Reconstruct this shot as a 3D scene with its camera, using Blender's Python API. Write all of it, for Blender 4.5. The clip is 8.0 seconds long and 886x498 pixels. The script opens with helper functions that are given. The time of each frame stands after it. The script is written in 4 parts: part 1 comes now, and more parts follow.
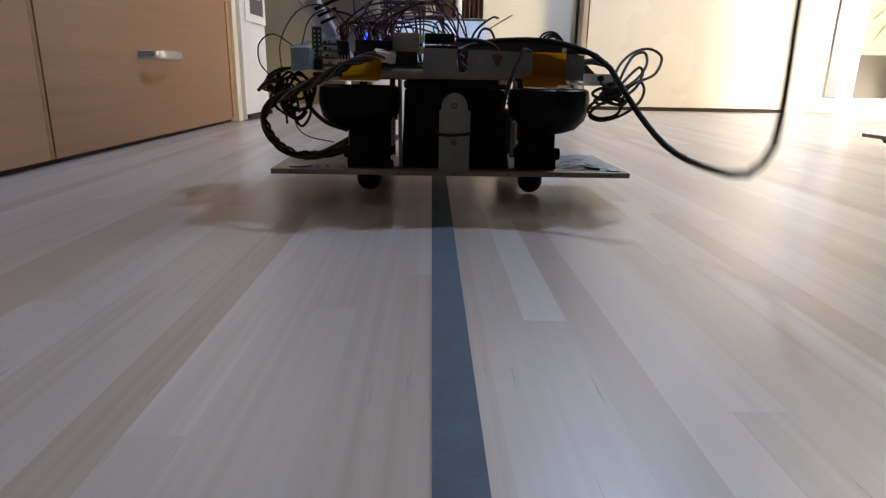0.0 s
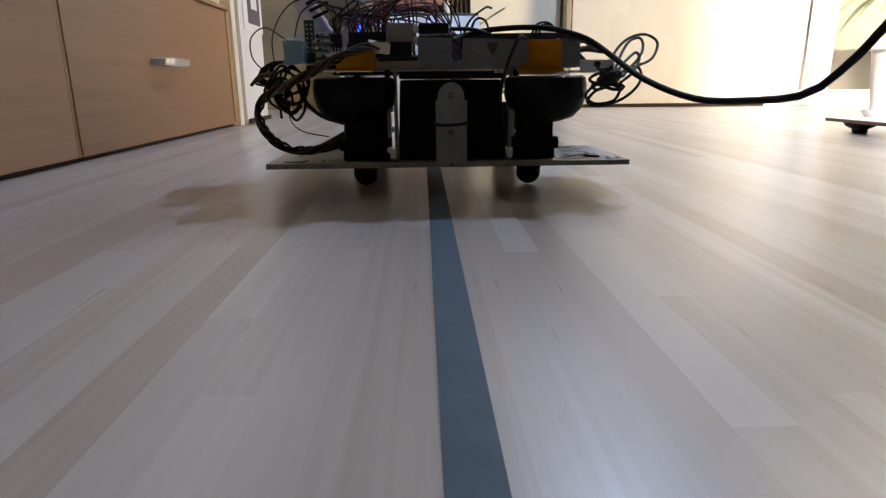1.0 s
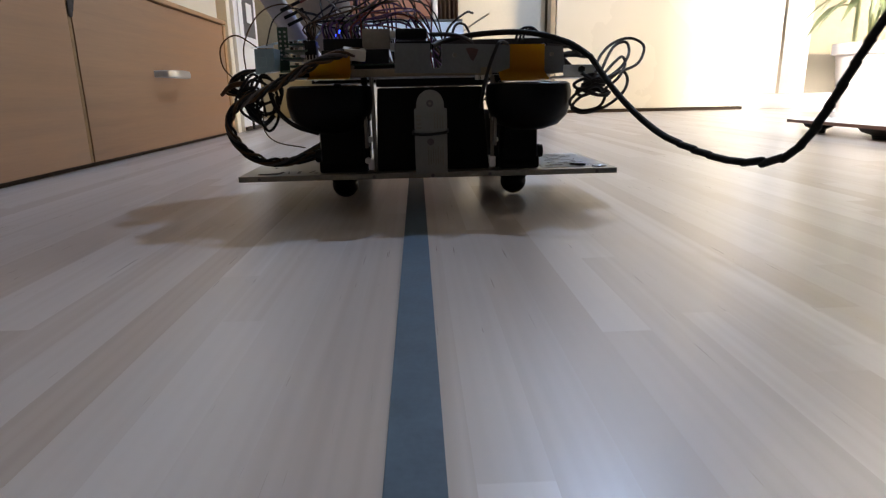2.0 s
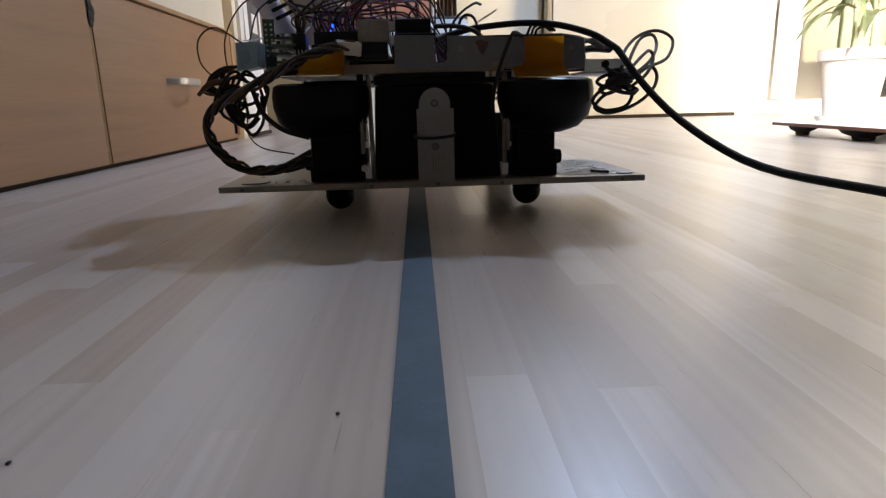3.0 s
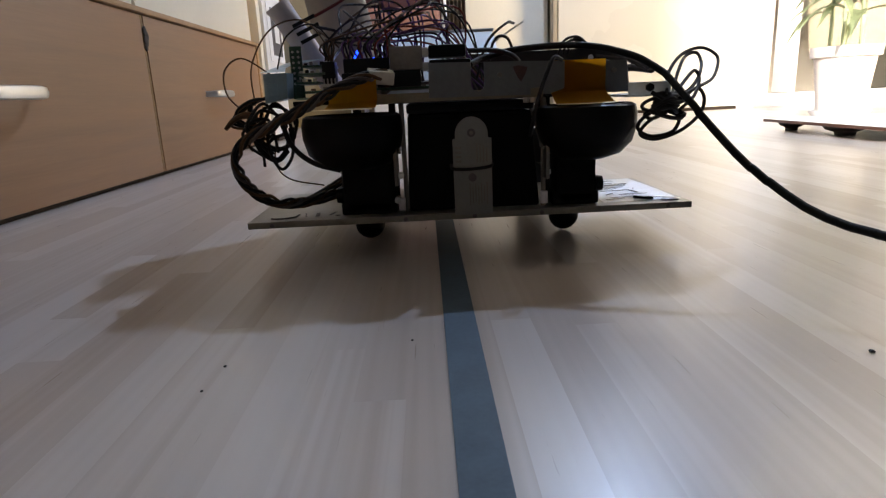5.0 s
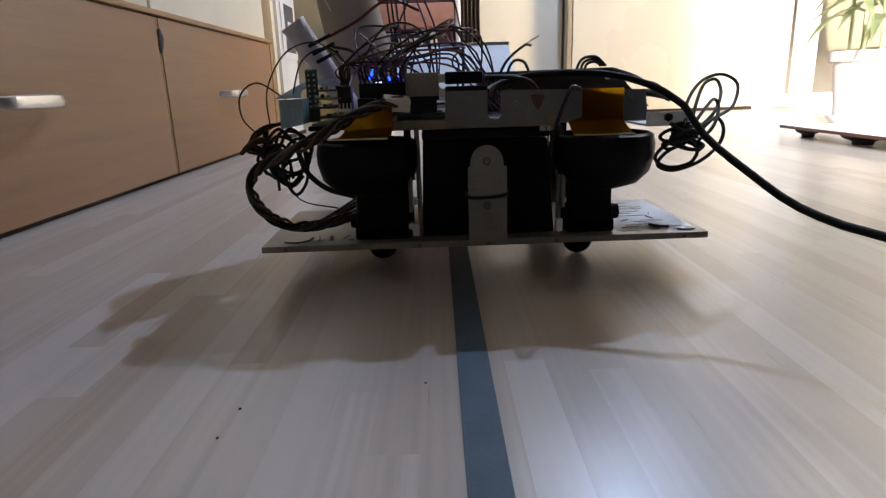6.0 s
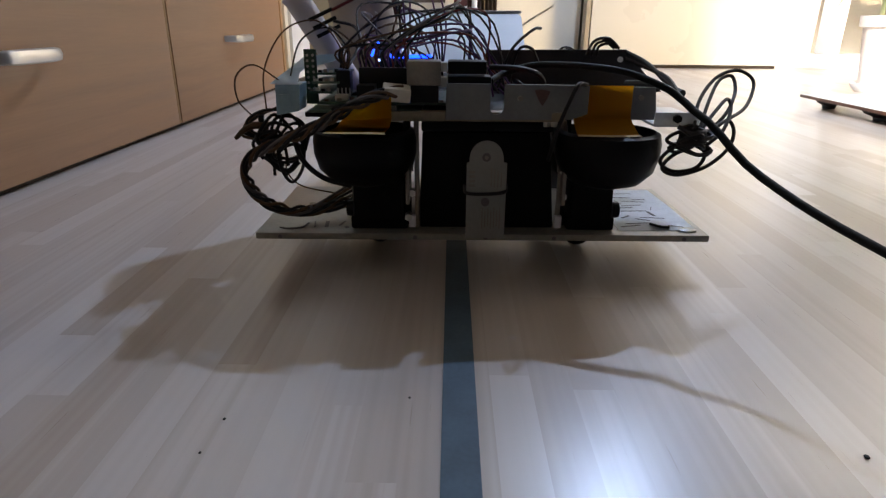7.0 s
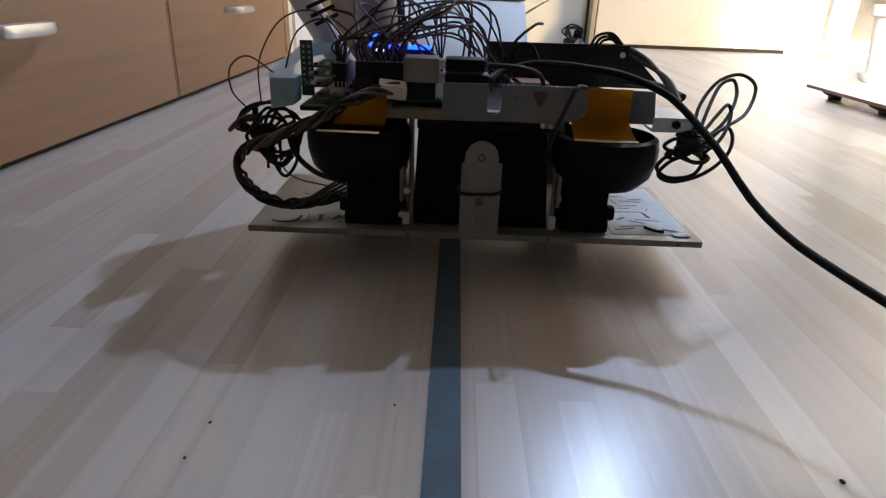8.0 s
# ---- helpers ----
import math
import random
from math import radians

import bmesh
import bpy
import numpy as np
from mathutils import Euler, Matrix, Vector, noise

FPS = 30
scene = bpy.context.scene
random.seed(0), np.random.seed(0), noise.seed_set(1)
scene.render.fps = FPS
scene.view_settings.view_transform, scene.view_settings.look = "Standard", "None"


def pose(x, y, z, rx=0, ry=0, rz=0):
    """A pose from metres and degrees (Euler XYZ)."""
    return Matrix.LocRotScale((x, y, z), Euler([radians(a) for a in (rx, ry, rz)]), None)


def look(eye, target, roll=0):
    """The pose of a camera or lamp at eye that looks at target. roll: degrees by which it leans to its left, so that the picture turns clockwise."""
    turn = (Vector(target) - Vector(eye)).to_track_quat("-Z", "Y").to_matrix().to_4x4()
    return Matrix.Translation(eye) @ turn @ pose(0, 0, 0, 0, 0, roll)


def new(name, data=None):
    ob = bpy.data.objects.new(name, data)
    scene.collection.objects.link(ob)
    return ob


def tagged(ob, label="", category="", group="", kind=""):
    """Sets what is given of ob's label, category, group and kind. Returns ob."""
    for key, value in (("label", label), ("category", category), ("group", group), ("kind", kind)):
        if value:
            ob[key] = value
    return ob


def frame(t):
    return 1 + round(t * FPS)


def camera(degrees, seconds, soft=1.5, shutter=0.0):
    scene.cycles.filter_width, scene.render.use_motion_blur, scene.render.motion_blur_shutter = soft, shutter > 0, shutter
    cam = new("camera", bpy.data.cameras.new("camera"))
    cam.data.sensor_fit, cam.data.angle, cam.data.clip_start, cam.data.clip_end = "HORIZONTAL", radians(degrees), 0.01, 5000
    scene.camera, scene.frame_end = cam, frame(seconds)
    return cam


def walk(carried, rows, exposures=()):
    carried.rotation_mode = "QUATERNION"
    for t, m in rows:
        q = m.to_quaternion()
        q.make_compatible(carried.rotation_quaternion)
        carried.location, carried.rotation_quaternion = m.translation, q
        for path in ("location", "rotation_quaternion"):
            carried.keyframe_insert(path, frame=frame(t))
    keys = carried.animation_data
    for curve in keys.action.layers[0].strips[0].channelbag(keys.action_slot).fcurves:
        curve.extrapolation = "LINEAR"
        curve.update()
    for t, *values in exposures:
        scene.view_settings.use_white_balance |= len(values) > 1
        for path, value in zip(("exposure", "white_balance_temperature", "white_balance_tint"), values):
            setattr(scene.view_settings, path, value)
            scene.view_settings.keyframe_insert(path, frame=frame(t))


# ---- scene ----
cam = camera(72.5, 8.0, soft=1.3, shutter=0.3)
PATH = [
    (0, (-0.009, -0.666, 0.103), (0.036, 1.254, -0.452), 1.1),
    (0.5, (-0.009, -0.697, 0.099), (0.043, 1.227, -0.445), 0.5),
    (1, (-0.011, -0.737, 0.09), (0.049, 1.189, -0.444), -0.5),
    (1.5, (0.003, -0.773, 0.092), (0.073, 1.157, -0.43), -1.0),
    (3, (0.002, -0.852, 0.082), (0.074, 1.088, -0.399), -1.4),
    (3.5, (-0.002, -0.868, 0.084), (0.073, 1.076, -0.382), -1.7),
    (4, (-0.008, -0.907, 0.094), (0.058, 1.036, -0.373), -1.9),
    (5.5, (-0.012, -0.952, 0.111), (0.011, 0.982, -0.401), -2.6),
    (6, (-0.013, -0.943, 0.126), (-0.009, 0.987, -0.399), -1.9),
    (6.5, (-0.011, -0.936, 0.143), (-0.02, 0.976, -0.445), -0.5),
    (7, (-0.005, -0.929, 0.156), (-0.027, 0.942, -0.551), 0.4),
    (7.5, (-0.002, -0.923, 0.168), (-0.016, 0.913, -0.624), 1.3),
    (8, (-0.001, -0.922, 0.171), (-0.019, 0.915, -0.62), 2.2),
]
walk(cam, [(t, look(eye, target, roll)) for t, eye, target, roll in PATH],
     exposures=[(0.0, 1.08), (1.5, 1.12), (4.0, 1.16), (6.0, 1.24), (8.0, 1.36)])

# the robot's way along the tape: seconds, x, y, turn
ROBOT_PATH = [
    (0.0, 0.0098, -0.1800, 0.6), (0.5, 0.0110, -0.2175, 0.6), (1.0, 0.0116, -0.2545, 0.6), (1.5, 0.0124, -0.2936, 0.6),
    (3.0, 0.0144, -0.4422, 0.6), (3.5, 0.0150, -0.4796, 0.5), (4.0, 0.0165, -0.5225, 0.6), (4.6, 0.0170, -0.5560, 0.5),
    (5.2, 0.0170, -0.5630, 0.5), (5.5, 0.0170, -0.5634, 0.5),
    (6.0, 0.0172, -0.5634, 0.6), (8.0, 0.0173, -0.5634, 0.6),
]


LIFT = 0.0015   # the plate's parts are drawn this much lower than they ride


# ---- light ----
SUN_AZ, SUN_EL = 199.0, 22.0   # degrees from +y towards +x, and above the ground
world = bpy.data.worlds.new("sky")
scene.world = world
world.use_nodes = True
wn = world.node_tree
sky = wn.nodes.new("ShaderNodeTexSky")
sky.sky_type, sky.sun_disc = "NISHITA", False
sky.sun_elevation, sky.sun_rotation = radians(SUN_EL), radians(SUN_AZ)
wn.links.new(sky.outputs[0], wn.nodes["Background"].inputs[0])
wn.nodes["Background"].inputs[1].default_value = 0.009

sun_data = bpy.data.lights.new("sun", "SUN")
sun_data.energy, sun_data.angle, sun_data.color = 5.0, radians(5), (1, 0.94, 0.86)
sun = new("sun", sun_data)
az, el = radians(SUN_AZ), radians(SUN_EL)
sun.matrix_world = look((0, 0, 5), (-math.sin(az) * math.cos(el), -math.cos(az) * math.cos(el), 5 - math.sin(el)))

bulb_data = bpy.data.lights.new("bulb_light", "POINT")
bulb_data.energy, bulb_data.shadow_soft_size, bulb_data.color = 34, 0.020, (0.50, 0.66, 1.0)
bulb_light = new("bulb_light", bulb_data)
BULB = (0.60, 0.79, 1.60)
bulb_light.location = BULB

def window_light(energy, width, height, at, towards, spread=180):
    """An added area lamp standing in for daylight."""
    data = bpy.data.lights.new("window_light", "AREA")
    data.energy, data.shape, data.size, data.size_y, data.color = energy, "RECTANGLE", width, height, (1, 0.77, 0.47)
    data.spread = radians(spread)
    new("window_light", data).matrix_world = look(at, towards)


# stands in for sky light in the balcony window's far half
window_light(3, 0.66, 2.0, (2.10, 1.375, 1.09), (2.10, 0.0, 1.09))
# added fill aimed at the door, in a made-up side opening
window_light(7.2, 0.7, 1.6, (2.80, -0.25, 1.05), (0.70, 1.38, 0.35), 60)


# ---- materials ----
def material(name, base, rough=0.5, metal=0.0, vary=0.25, scale=40, fine=400, bump=0.15, stretch=(1, 1, 1), coat=0.0, glow=None, alpha_glass=0.0, island=False, spec=0.5):
    m = bpy.data.materials.new(name)
    m.use_nodes = True
    n, l = m.node_tree.nodes, m.node_tree.links
    b = n["Principled BSDF"]
    co = n.new("ShaderNodeTexCoord")
    mp = n.new("ShaderNodeMapping")
    mp.inputs["Scale"].default_value = stretch
    l.new(co.outputs["Object"], mp.inputs[0])
    big, small = n.new("ShaderNodeTexNoise"), n.new("ShaderNodeTexNoise")
    big.inputs["Scale"].default_value, small.inputs["Scale"].default_value = scale, fine
    big.inputs["Detail"].default_value = 5
    l.new(mp.outputs[0], big.inputs["Vector"]), l.new(mp.outputs[0], small.inputs["Vector"])
    both = n.new("ShaderNodeMath")
    both.operation = "MULTIPLY_ADD"
    both.inputs[1].default_value = 0.35
    l.new(small.outputs["Fac"], both.inputs[0]), l.new(big.outputs["Fac"], both.inputs[2])
    ramp = n.new("ShaderNodeValToRGB")
    e = ramp.color_ramp.elements
    e[0].position, e[1].position = 0.42, 0.95
    e[0].color = (*[max(0, c * (1 - vary)) for c in base], 1)
    e[1].color = (*[min(1, c * (1 + vary * 0.6)) for c in base], 1)
    l.new(both.outputs[0], ramp.inputs[0])
    l.new(ramp.outputs[0], b.inputs["Base Color"])
    r = n.new("ShaderNodeMapRange")
    r.inputs["To Min"].default_value, r.inputs["To Max"].default_value = max(0.02, rough * 0.8), min(1, rough * 1.2)
    l.new(big.outputs["Fac"], r.inputs["Value"]), l.new(r.outputs[0], b.inputs["Roughness"])
    b.inputs["Metallic"].default_value = metal
    b.inputs["Coat Weight"].default_value = coat
    b.inputs["Specular IOR Level"].default_value = spec
    if alpha_glass:
        b.inputs["Transmission Weight"].default_value = alpha_glass
    if bump:
        bp = n.new("ShaderNodeBump")
        bp.inputs["Strength"].default_value, bp.inputs["Distance"].default_value = bump, 0.001
        l.new(small.outputs["Fac"], bp.inputs["Height"]), l.new(bp.outputs[0], b.inputs["Normal"])
    if glow:
        b.inputs["Emission Color"].default_value, b.inputs["Emission Strength"].default_value = (*glow[:3], 1), glow[3]
    return m


def laminate(name="laminate", fixed=None):
    """Pale washed-oak strips: a tone for each strip, streaks of grain along y, a satin lacquer."""
    m = bpy.data.materials.new(name)
    m.use_nodes = True
    n, l = m.node_tree.nodes, m.node_tree.links
    b = n["Principled BSDF"]
    geo, info = n.new("ShaderNodeNewGeometry"), n.new("ShaderNodeObjectInfo")
    tone = n.new("ShaderNodeMath")
    tone.operation = "ADD"
    l.new(info.outputs["Random"], tone.inputs[0]), l.new(geo.outputs["Random Per Island"], tone.inputs[1])
    frac = n.new("ShaderNodeMath")
    frac.operation = "FRACT"
    l.new(tone.outputs[0], frac.inputs[0])
    shift = n.new("ShaderNodeCombineXYZ")
    mul = n.new("ShaderNodeMath")
    mul.operation, mul.inputs[1].default_value = "MULTIPLY", 37.0
    l.new(frac.outputs[0], mul.inputs[0]), l.new(mul.outputs[0], shift.inputs[2])
    add = n.new("ShaderNodeVectorMath")
    l.new(geo.outputs["Position"], add.inputs[0]), l.new(shift.outputs[0], add.inputs[1])
    mp = n.new("ShaderNodeMapping")
    mp.inputs["Scale"].default_value = (1, 0.022, 1)
    l.new(add.outputs[0], mp.inputs[0])
    grain, streak = n.new("ShaderNodeTexNoise"), n.new("ShaderNodeTexNoise")
    grain.inputs["Scale"].default_value, grain.inputs["Detail"].default_value, grain.inputs["Distortion"].default_value = 95, 2.2, 0.9
    streak.inputs["Scale"].default_value, streak.inputs["Detail"].default_value = 900, 3
    l.new(mp.outputs[0], grain.inputs["Vector"]), l.new(mp.outputs[0], streak.inputs["Vector"])
    ramp = n.new("ShaderNodeValToRGB")
    e = ramp.color_ramp.elements
    e[0].position, e[0].color = 0.0, (0.372, 0.315, 0.270, 1)
    e[1].position, e[1].color = 1.0, (0.505, 0.466, 0.440, 1)
    k = ramp.color_ramp.elements.new(0.45)
    k.color = (0.455, 0.412, 0.380, 1)
    if fixed is None:
        l.new(frac.outputs[0], ramp.inputs[0])
    else:
        ramp.inputs[0].default_value = fixed
    dark = n.new("ShaderNodeMix")
    dark.data_type, dark.blend_type = "RGBA", "MULTIPLY"
    gr = n.new("ShaderNodeValToRGB")
    g = gr.color_ramp.elements
    g[0].position, g[0].color = 0.38, (0.79, 0.73, 0.67, 1)
    g[1].position, g[1].color = 0.68, (1.05, 1.04, 1.03, 1)
    wave = n.new("ShaderNodeTexWave")
    wave.inputs["Scale"].default_value, wave.inputs["Distortion"].default_value = 55, 9.0
    wave.inputs["Detail"].default_value, wave.inputs["Detail Scale"].default_value = 1, 0.35
    l.new(mp.outputs[0], wave.inputs["Vector"])
    fig = n.new("ShaderNodeMath")
    fig.operation, fig.inputs[1].default_value = "MULTIPLY_ADD", 0.10
    l.new(wave.outputs["Fac"], fig.inputs[0]), l.new(grain.outputs["Fac"], fig.inputs[2])
    l.new(fig.outputs[0], gr.inputs[0])
    much = n.new("ShaderNodeMath")
    much.operation, much.inputs[1].default_value = "MULTIPLY", 7.31
    l.new(frac.outputs[0], much.inputs[0])
    part_of = n.new("ShaderNodeMath")
    part_of.operation = "FRACT"
    l.new(much.outputs[0], part_of.inputs[0])
    span = n.new("ShaderNodeMapRange")
    span.inputs["To Min"].default_value, span.inputs["To Max"].default_value = 0.12, 0.70
    l.new(part_of.outputs[0], span.inputs["Value"]), l.new(span.outputs[0], dark.inputs[0])
    l.new(ramp.outputs[0], dark.inputs[6]), l.new(gr.outputs[0], dark.inputs[7])
    l.new(dark.outputs[2], b.inputs["Base Color"])
    ro = n.new("ShaderNodeMapRange")
    ro.inputs["To Min"].default_value, ro.inputs["To Max"].default_value = 0.26, 0.31
    l.new(streak.outputs["Fac"], ro.inputs["Value"]), l.new(ro.outputs[0], b.inputs["Roughness"])
    b.inputs["Coat Weight"].default_value, b.inputs["Coat Roughness"].default_value = 0.02, 0.30
    b.inputs["Specular IOR Level"].default_value = 0.50
    bp = n.new("ShaderNodeBump")
    bp.inputs["Strength"].default_value, bp.inputs["Distance"].default_value = 0.012, 0.0006
    l.new(streak.outputs["Fac"], bp.inputs["Height"]), l.new(bp.outputs[0], b.inputs["Normal"])
    return m


M = {}
M["laminate"] = laminate()
M["laminate_pale"] = laminate("laminate_pale", 1.0)
M["laminate_tan"] = laminate("laminate_tan", 0.0)
M["screed"] = material("screed", (0.10, 0.08, 0.06), 0.8)
M["tape"] = material("tape", (0.066, 0.100, 0.134), 0.58, spec=0.22, vary=0.25, scale=60, fine=500, bump=0.06)
M["beech"] = material("beech", (0.325, 0.180, 0.090), 0.45, vary=0.16, scale=25, fine=160, bump=0.06, stretch=(1, 0.12, 3))
M["beech_edge"] = material("beech_edge", (0.42, 0.25, 0.12), 0.5, vary=0.2, scale=30)
M["stile"] = material("stile", (0.26, 0.150, 0.055), 0.5, vary=0.4, scale=90, fine=500)
M["cream"] = material("cream", (0.80, 0.74, 0.60), 0.45, vary=0.06, scale=6, fine=120, bump=0.05)
M["cream_door"] = material("cream_door", (0.80, 0.76, 0.66), 0.28, vary=0.02, scale=5, fine=150, bump=0.04)
M["trim_tan"] = material("trim_tan", (0.42, 0.36, 0.27), 0.5, vary=0.1, scale=20)
M["khaki"] = material("khaki", (0.36, 0.30, 0.19), 0.8, vary=0.15, scale=8, fine=90)
# dark browns for unseen walls and ceiling, to keep bounced light low
M["plaster"] = material("plaster", (0.13, 0.105, 0.08), 0.85, vary=0.08, scale=5, fine=150, bump=0.15)
M["ceiling_wood"] = material("ceiling_wood", (0.20, 0.15, 0.10), 0.7, vary=0.2, scale=8)
M["daylight"] = material("daylight", (0.9, 0.9, 0.9), 0.9, bump=0, glow=(1.0, 0.93, 0.84, 4.0))
M["white"] = material("white", (0.80, 0.80, 0.80), 0.45, vary=0.06, scale=12, fine=200, bump=0.04)
# near-black brown: shade painted into gaps, also used for the cabinet catch
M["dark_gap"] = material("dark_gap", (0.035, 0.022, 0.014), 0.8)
M["chrome"] = material("chrome", (0.72, 0.72, 0.72), 0.32, 1.0, vary=0.08, scale=60, fine=600, bump=0.04)
M["maroon"] = material("maroon", (0.060, 0.016, 0.018), 0.8, vary=0.35, scale=25, fine=500, bump=0.3)
M["pink"] = material("pink", (0.34, 0.17, 0.13), 0.8, vary=0.2, scale=25, fine=500, bump=0.25)
M["curtain"] = material("curtain", (0.20, 0.14, 0.10), 0.85, vary=0.3, scale=30)
M["terracotta"] = material("terracotta", (0.86, 0.78, 0.72), 0.6, vary=0.1, scale=18)
M["leaf"] = material("leaf", (0.46, 0.52, 0.30), 0.5, vary=0.5, scale=30, fine=200)
M["soil"] = material("soil", (0.05, 0.035, 0.025), 0.9, vary=0.4, scale=90)
M["slate"] = material("slate", (0.10, 0.045, 0.03), 0.35, vary=0.3, scale=20)
M["rubber"] = material("rubber", (0.012, 0.012, 0.013), 0.6, vary=0.3, scale=80)
M["glass"] = material("glass", (0.95, 0.97, 0.97), 0.03, vary=0.0, bump=0, alpha_glass=1.0)
M["outside"] = material("outside", (0.42, 0.36, 0.29), 0.85, vary=0.15, scale=3, fine=60)
M["black"] = material("black", (0.0030, 0.0030, 0.0036), 0.42, spec=0.14, vary=0.3, scale=50, fine=700, bump=0.1)
M["matte_black"] = material("matte_black", (0.004, 0.004, 0.004), 0.7, spec=0.12, vary=0.3, scale=50, fine=500)
M["acrylic"] = material("acrylic", (0.19, 0.18, 0.15), 0.30, vary=0.32, scale=38, fine=300, bump=0.08)
M["film"] = material("film", (0.58, 0.62, 0.66), 0.30, vary=0.25, scale=70, fine=400, bump=0.3, alpha_glass=0.3)
M["grey_plate"] = material("grey_plate", (0.13, 0.135, 0.135), 0.42, vary=0.2, scale=50, fine=400, bump=0.06)
M["tan_plate"] = material("tan_plate", (0.20, 0.16, 0.10), 0.5, vary=0.3, scale=60)
M["steel"] = material("steel", (0.50, 0.49, 0.46), 0.35, 1.0, vary=0.2, scale=70, fine=500)
M["steel_dull"] = material("steel_dull", (0.20, 0.18, 0.155), 0.45, 0.6, vary=0.25, scale=70, fine=500)
M["tag"] = material("tag", (0.185, 0.185, 0.172), 0.5, vary=0.15, scale=60, fine=500)
M["ink"] = material("ink", (0.10, 0.09, 0.09), 0.7, vary=0.3)
M["yellow"] = material("yellow", (0.50, 0.24, 0.004), 0.6, vary=0.12, scale=50, fine=400, bump=0.05)
yn, yl = M["yellow"].node_tree.nodes, M["yellow"].node_tree.links
thin, blend = yn.new("ShaderNodeBsdfTranslucent"), yn.new("ShaderNodeMixShader")
thin.inputs["Color"].default_value, blend.inputs[0].default_value = (0.80, 0.42, 0.01, 1), 0.45
yl.new(yn["Principled BSDF"].outputs[0], blend.inputs[1]), yl.new(thin.outputs[0], blend.inputs[2])
yl.new(blend.outputs[0], yn["Material Output"].inputs["Surface"])
M["rust"] = material("rust", (0.075, 0.040, 0.034), 0.6, vary=0.4, scale=120, fine=700)
M["yellow_edge"] = material("yellow_edge", (0.85, 0.72, 0.38), 0.6, vary=0.1)
M["pcb"] = material("pcb", (0.018, 0.060, 0.032), 0.35, vary=0.5, scale=160, fine=700, bump=0.3)
M["pcb_pale"] = material("pcb_pale", (0.10, 0.16, 0.11), 0.4, vary=0.4, scale=160, fine=700, bump=0.3)
M["ic"] = material("ic", (0.008, 0.008, 0.009), 0.45, vary=0.2, spec=0.2)
M["blue_plastic"] = material("blue_plastic", (0.26, 0.38, 0.44), 0.3, vary=0.2, scale=60, bump=0.05)
M["dark_panel"] = material("dark_panel", (0.016, 0.013, 0.013), 0.45, vary=0.4, scale=60)
M["red_board"] = material("red_board", (0.035, 0.012, 0.014), 0.4, vary=0.4, scale=90)
M["tan_paper"] = material("tan_paper", (0.34, 0.29, 0.23), 0.7, vary=0.12, scale=40)
M["tube"] = material("tube", (0.62, 0.60, 0.64), 0.5, vary=0.1, scale=60)
M["white_box"] = material("white_box", (0.80, 0.87, 0.96), 0.5, vary=0.05, scale=30, bump=0.03)
M["white_box_top"] = material("white_box_top", (0.36, 0.38, 0.42), 0.4, vary=0.1, scale=30)
M["cable"] = material("cable", (0.007, 0.0065, 0.006), 0.6, spec=0.16, vary=0.4, scale=220, fine=900, bump=0.4)
M["wire_black"] = material("wire_black", (0.014, 0.012, 0.012), 0.55, spec=0.25)
M["wire_brown"] = material("wire_brown", (0.085, 0.045, 0.022), 0.55, spec=0.25, vary=0.3)
M["wire_red"] = material("wire_red", (0.16, 0.030, 0.025), 0.55, spec=0.25)
M["wire_purple"] = material("wire_purple", (0.10, 0.045, 0.13), 0.55, spec=0.25)
M["wire_grey"] = material("wire_grey", (0.10, 0.085, 0.08), 0.55, spec=0.25)
M["wire_white"] = material("wire_white", (0.62, 0.58, 0.48), 0.45)
M["blue_led"] = material("blue_led", (0.1, 0.2, 0.9), 0.4, bump=0, glow=(0.004, 0.035, 1.0, 4.0))
M["white_led"] = material("white_led", (0.7, 0.8, 1.0), 0.4, bump=0, glow=(0.35, 0.5, 1.0, 1.6))
M["red_led"] = material("red_led", (0.9, 0.1, 0.1), 0.4, bump=0, glow=(1.0, 0.06, 0.04, 10.0))
M["bulb"] = material("bulb", (0.9, 0.9, 0.9), 0.4, bump=0, glow=(0.86, 0.92, 1.0, 20.0))


# ---- mesh helpers ----
def mesh_of(bm, mats, smooth=True):
    me = bpy.data.meshes.new("mesh")
    bm.to_mesh(me)
    bm.free()
    for m in (mats if isinstance(mats, (list, tuple)) else [mats]):
        me.materials.append(M[m])
    if smooth:
        me.polygons.foreach_set("use_smooth", [True] * len(me.polygons))
        me.set_sharp_from_angle(angle=radians(38))
    return me


def part(name, bm, mat, parent=None, label=""):
    ob = new(name, mesh_of(bm, mat))
    ob.parent = parent
    return tagged(ob, label)


def thing(name, label, category, group="", at=(0, 0, 0), turn=0, kind=""):
    ob = new(name)
    ob.empty_display_size = 0.02
    ob.matrix_basis = pose(*at, 0, 0, turn)
    return tagged(ob, label, category, group, kind)


def box(x0, x1, y0, y1, z0, z1, bevel=0.0, bm=None, m=None):
    bm = bm or bmesh.new()
    mat = Matrix.LocRotScale(((x0 + x1) / 2, (y0 + y1) / 2, (z0 + z1) / 2), None, (x1 - x0, y1 - y0, z1 - z0))
    got = bmesh.ops.create_cube(bm, size=1, matrix=(m @ mat) if m else mat)
    if bevel:
        es = list({e for v in got["verts"] for e in v.link_edges})
        bmesh.ops.bevel(bm, geom=es, offset=bevel, segments=2, affect="EDGES", profile=0.6)
    return bm


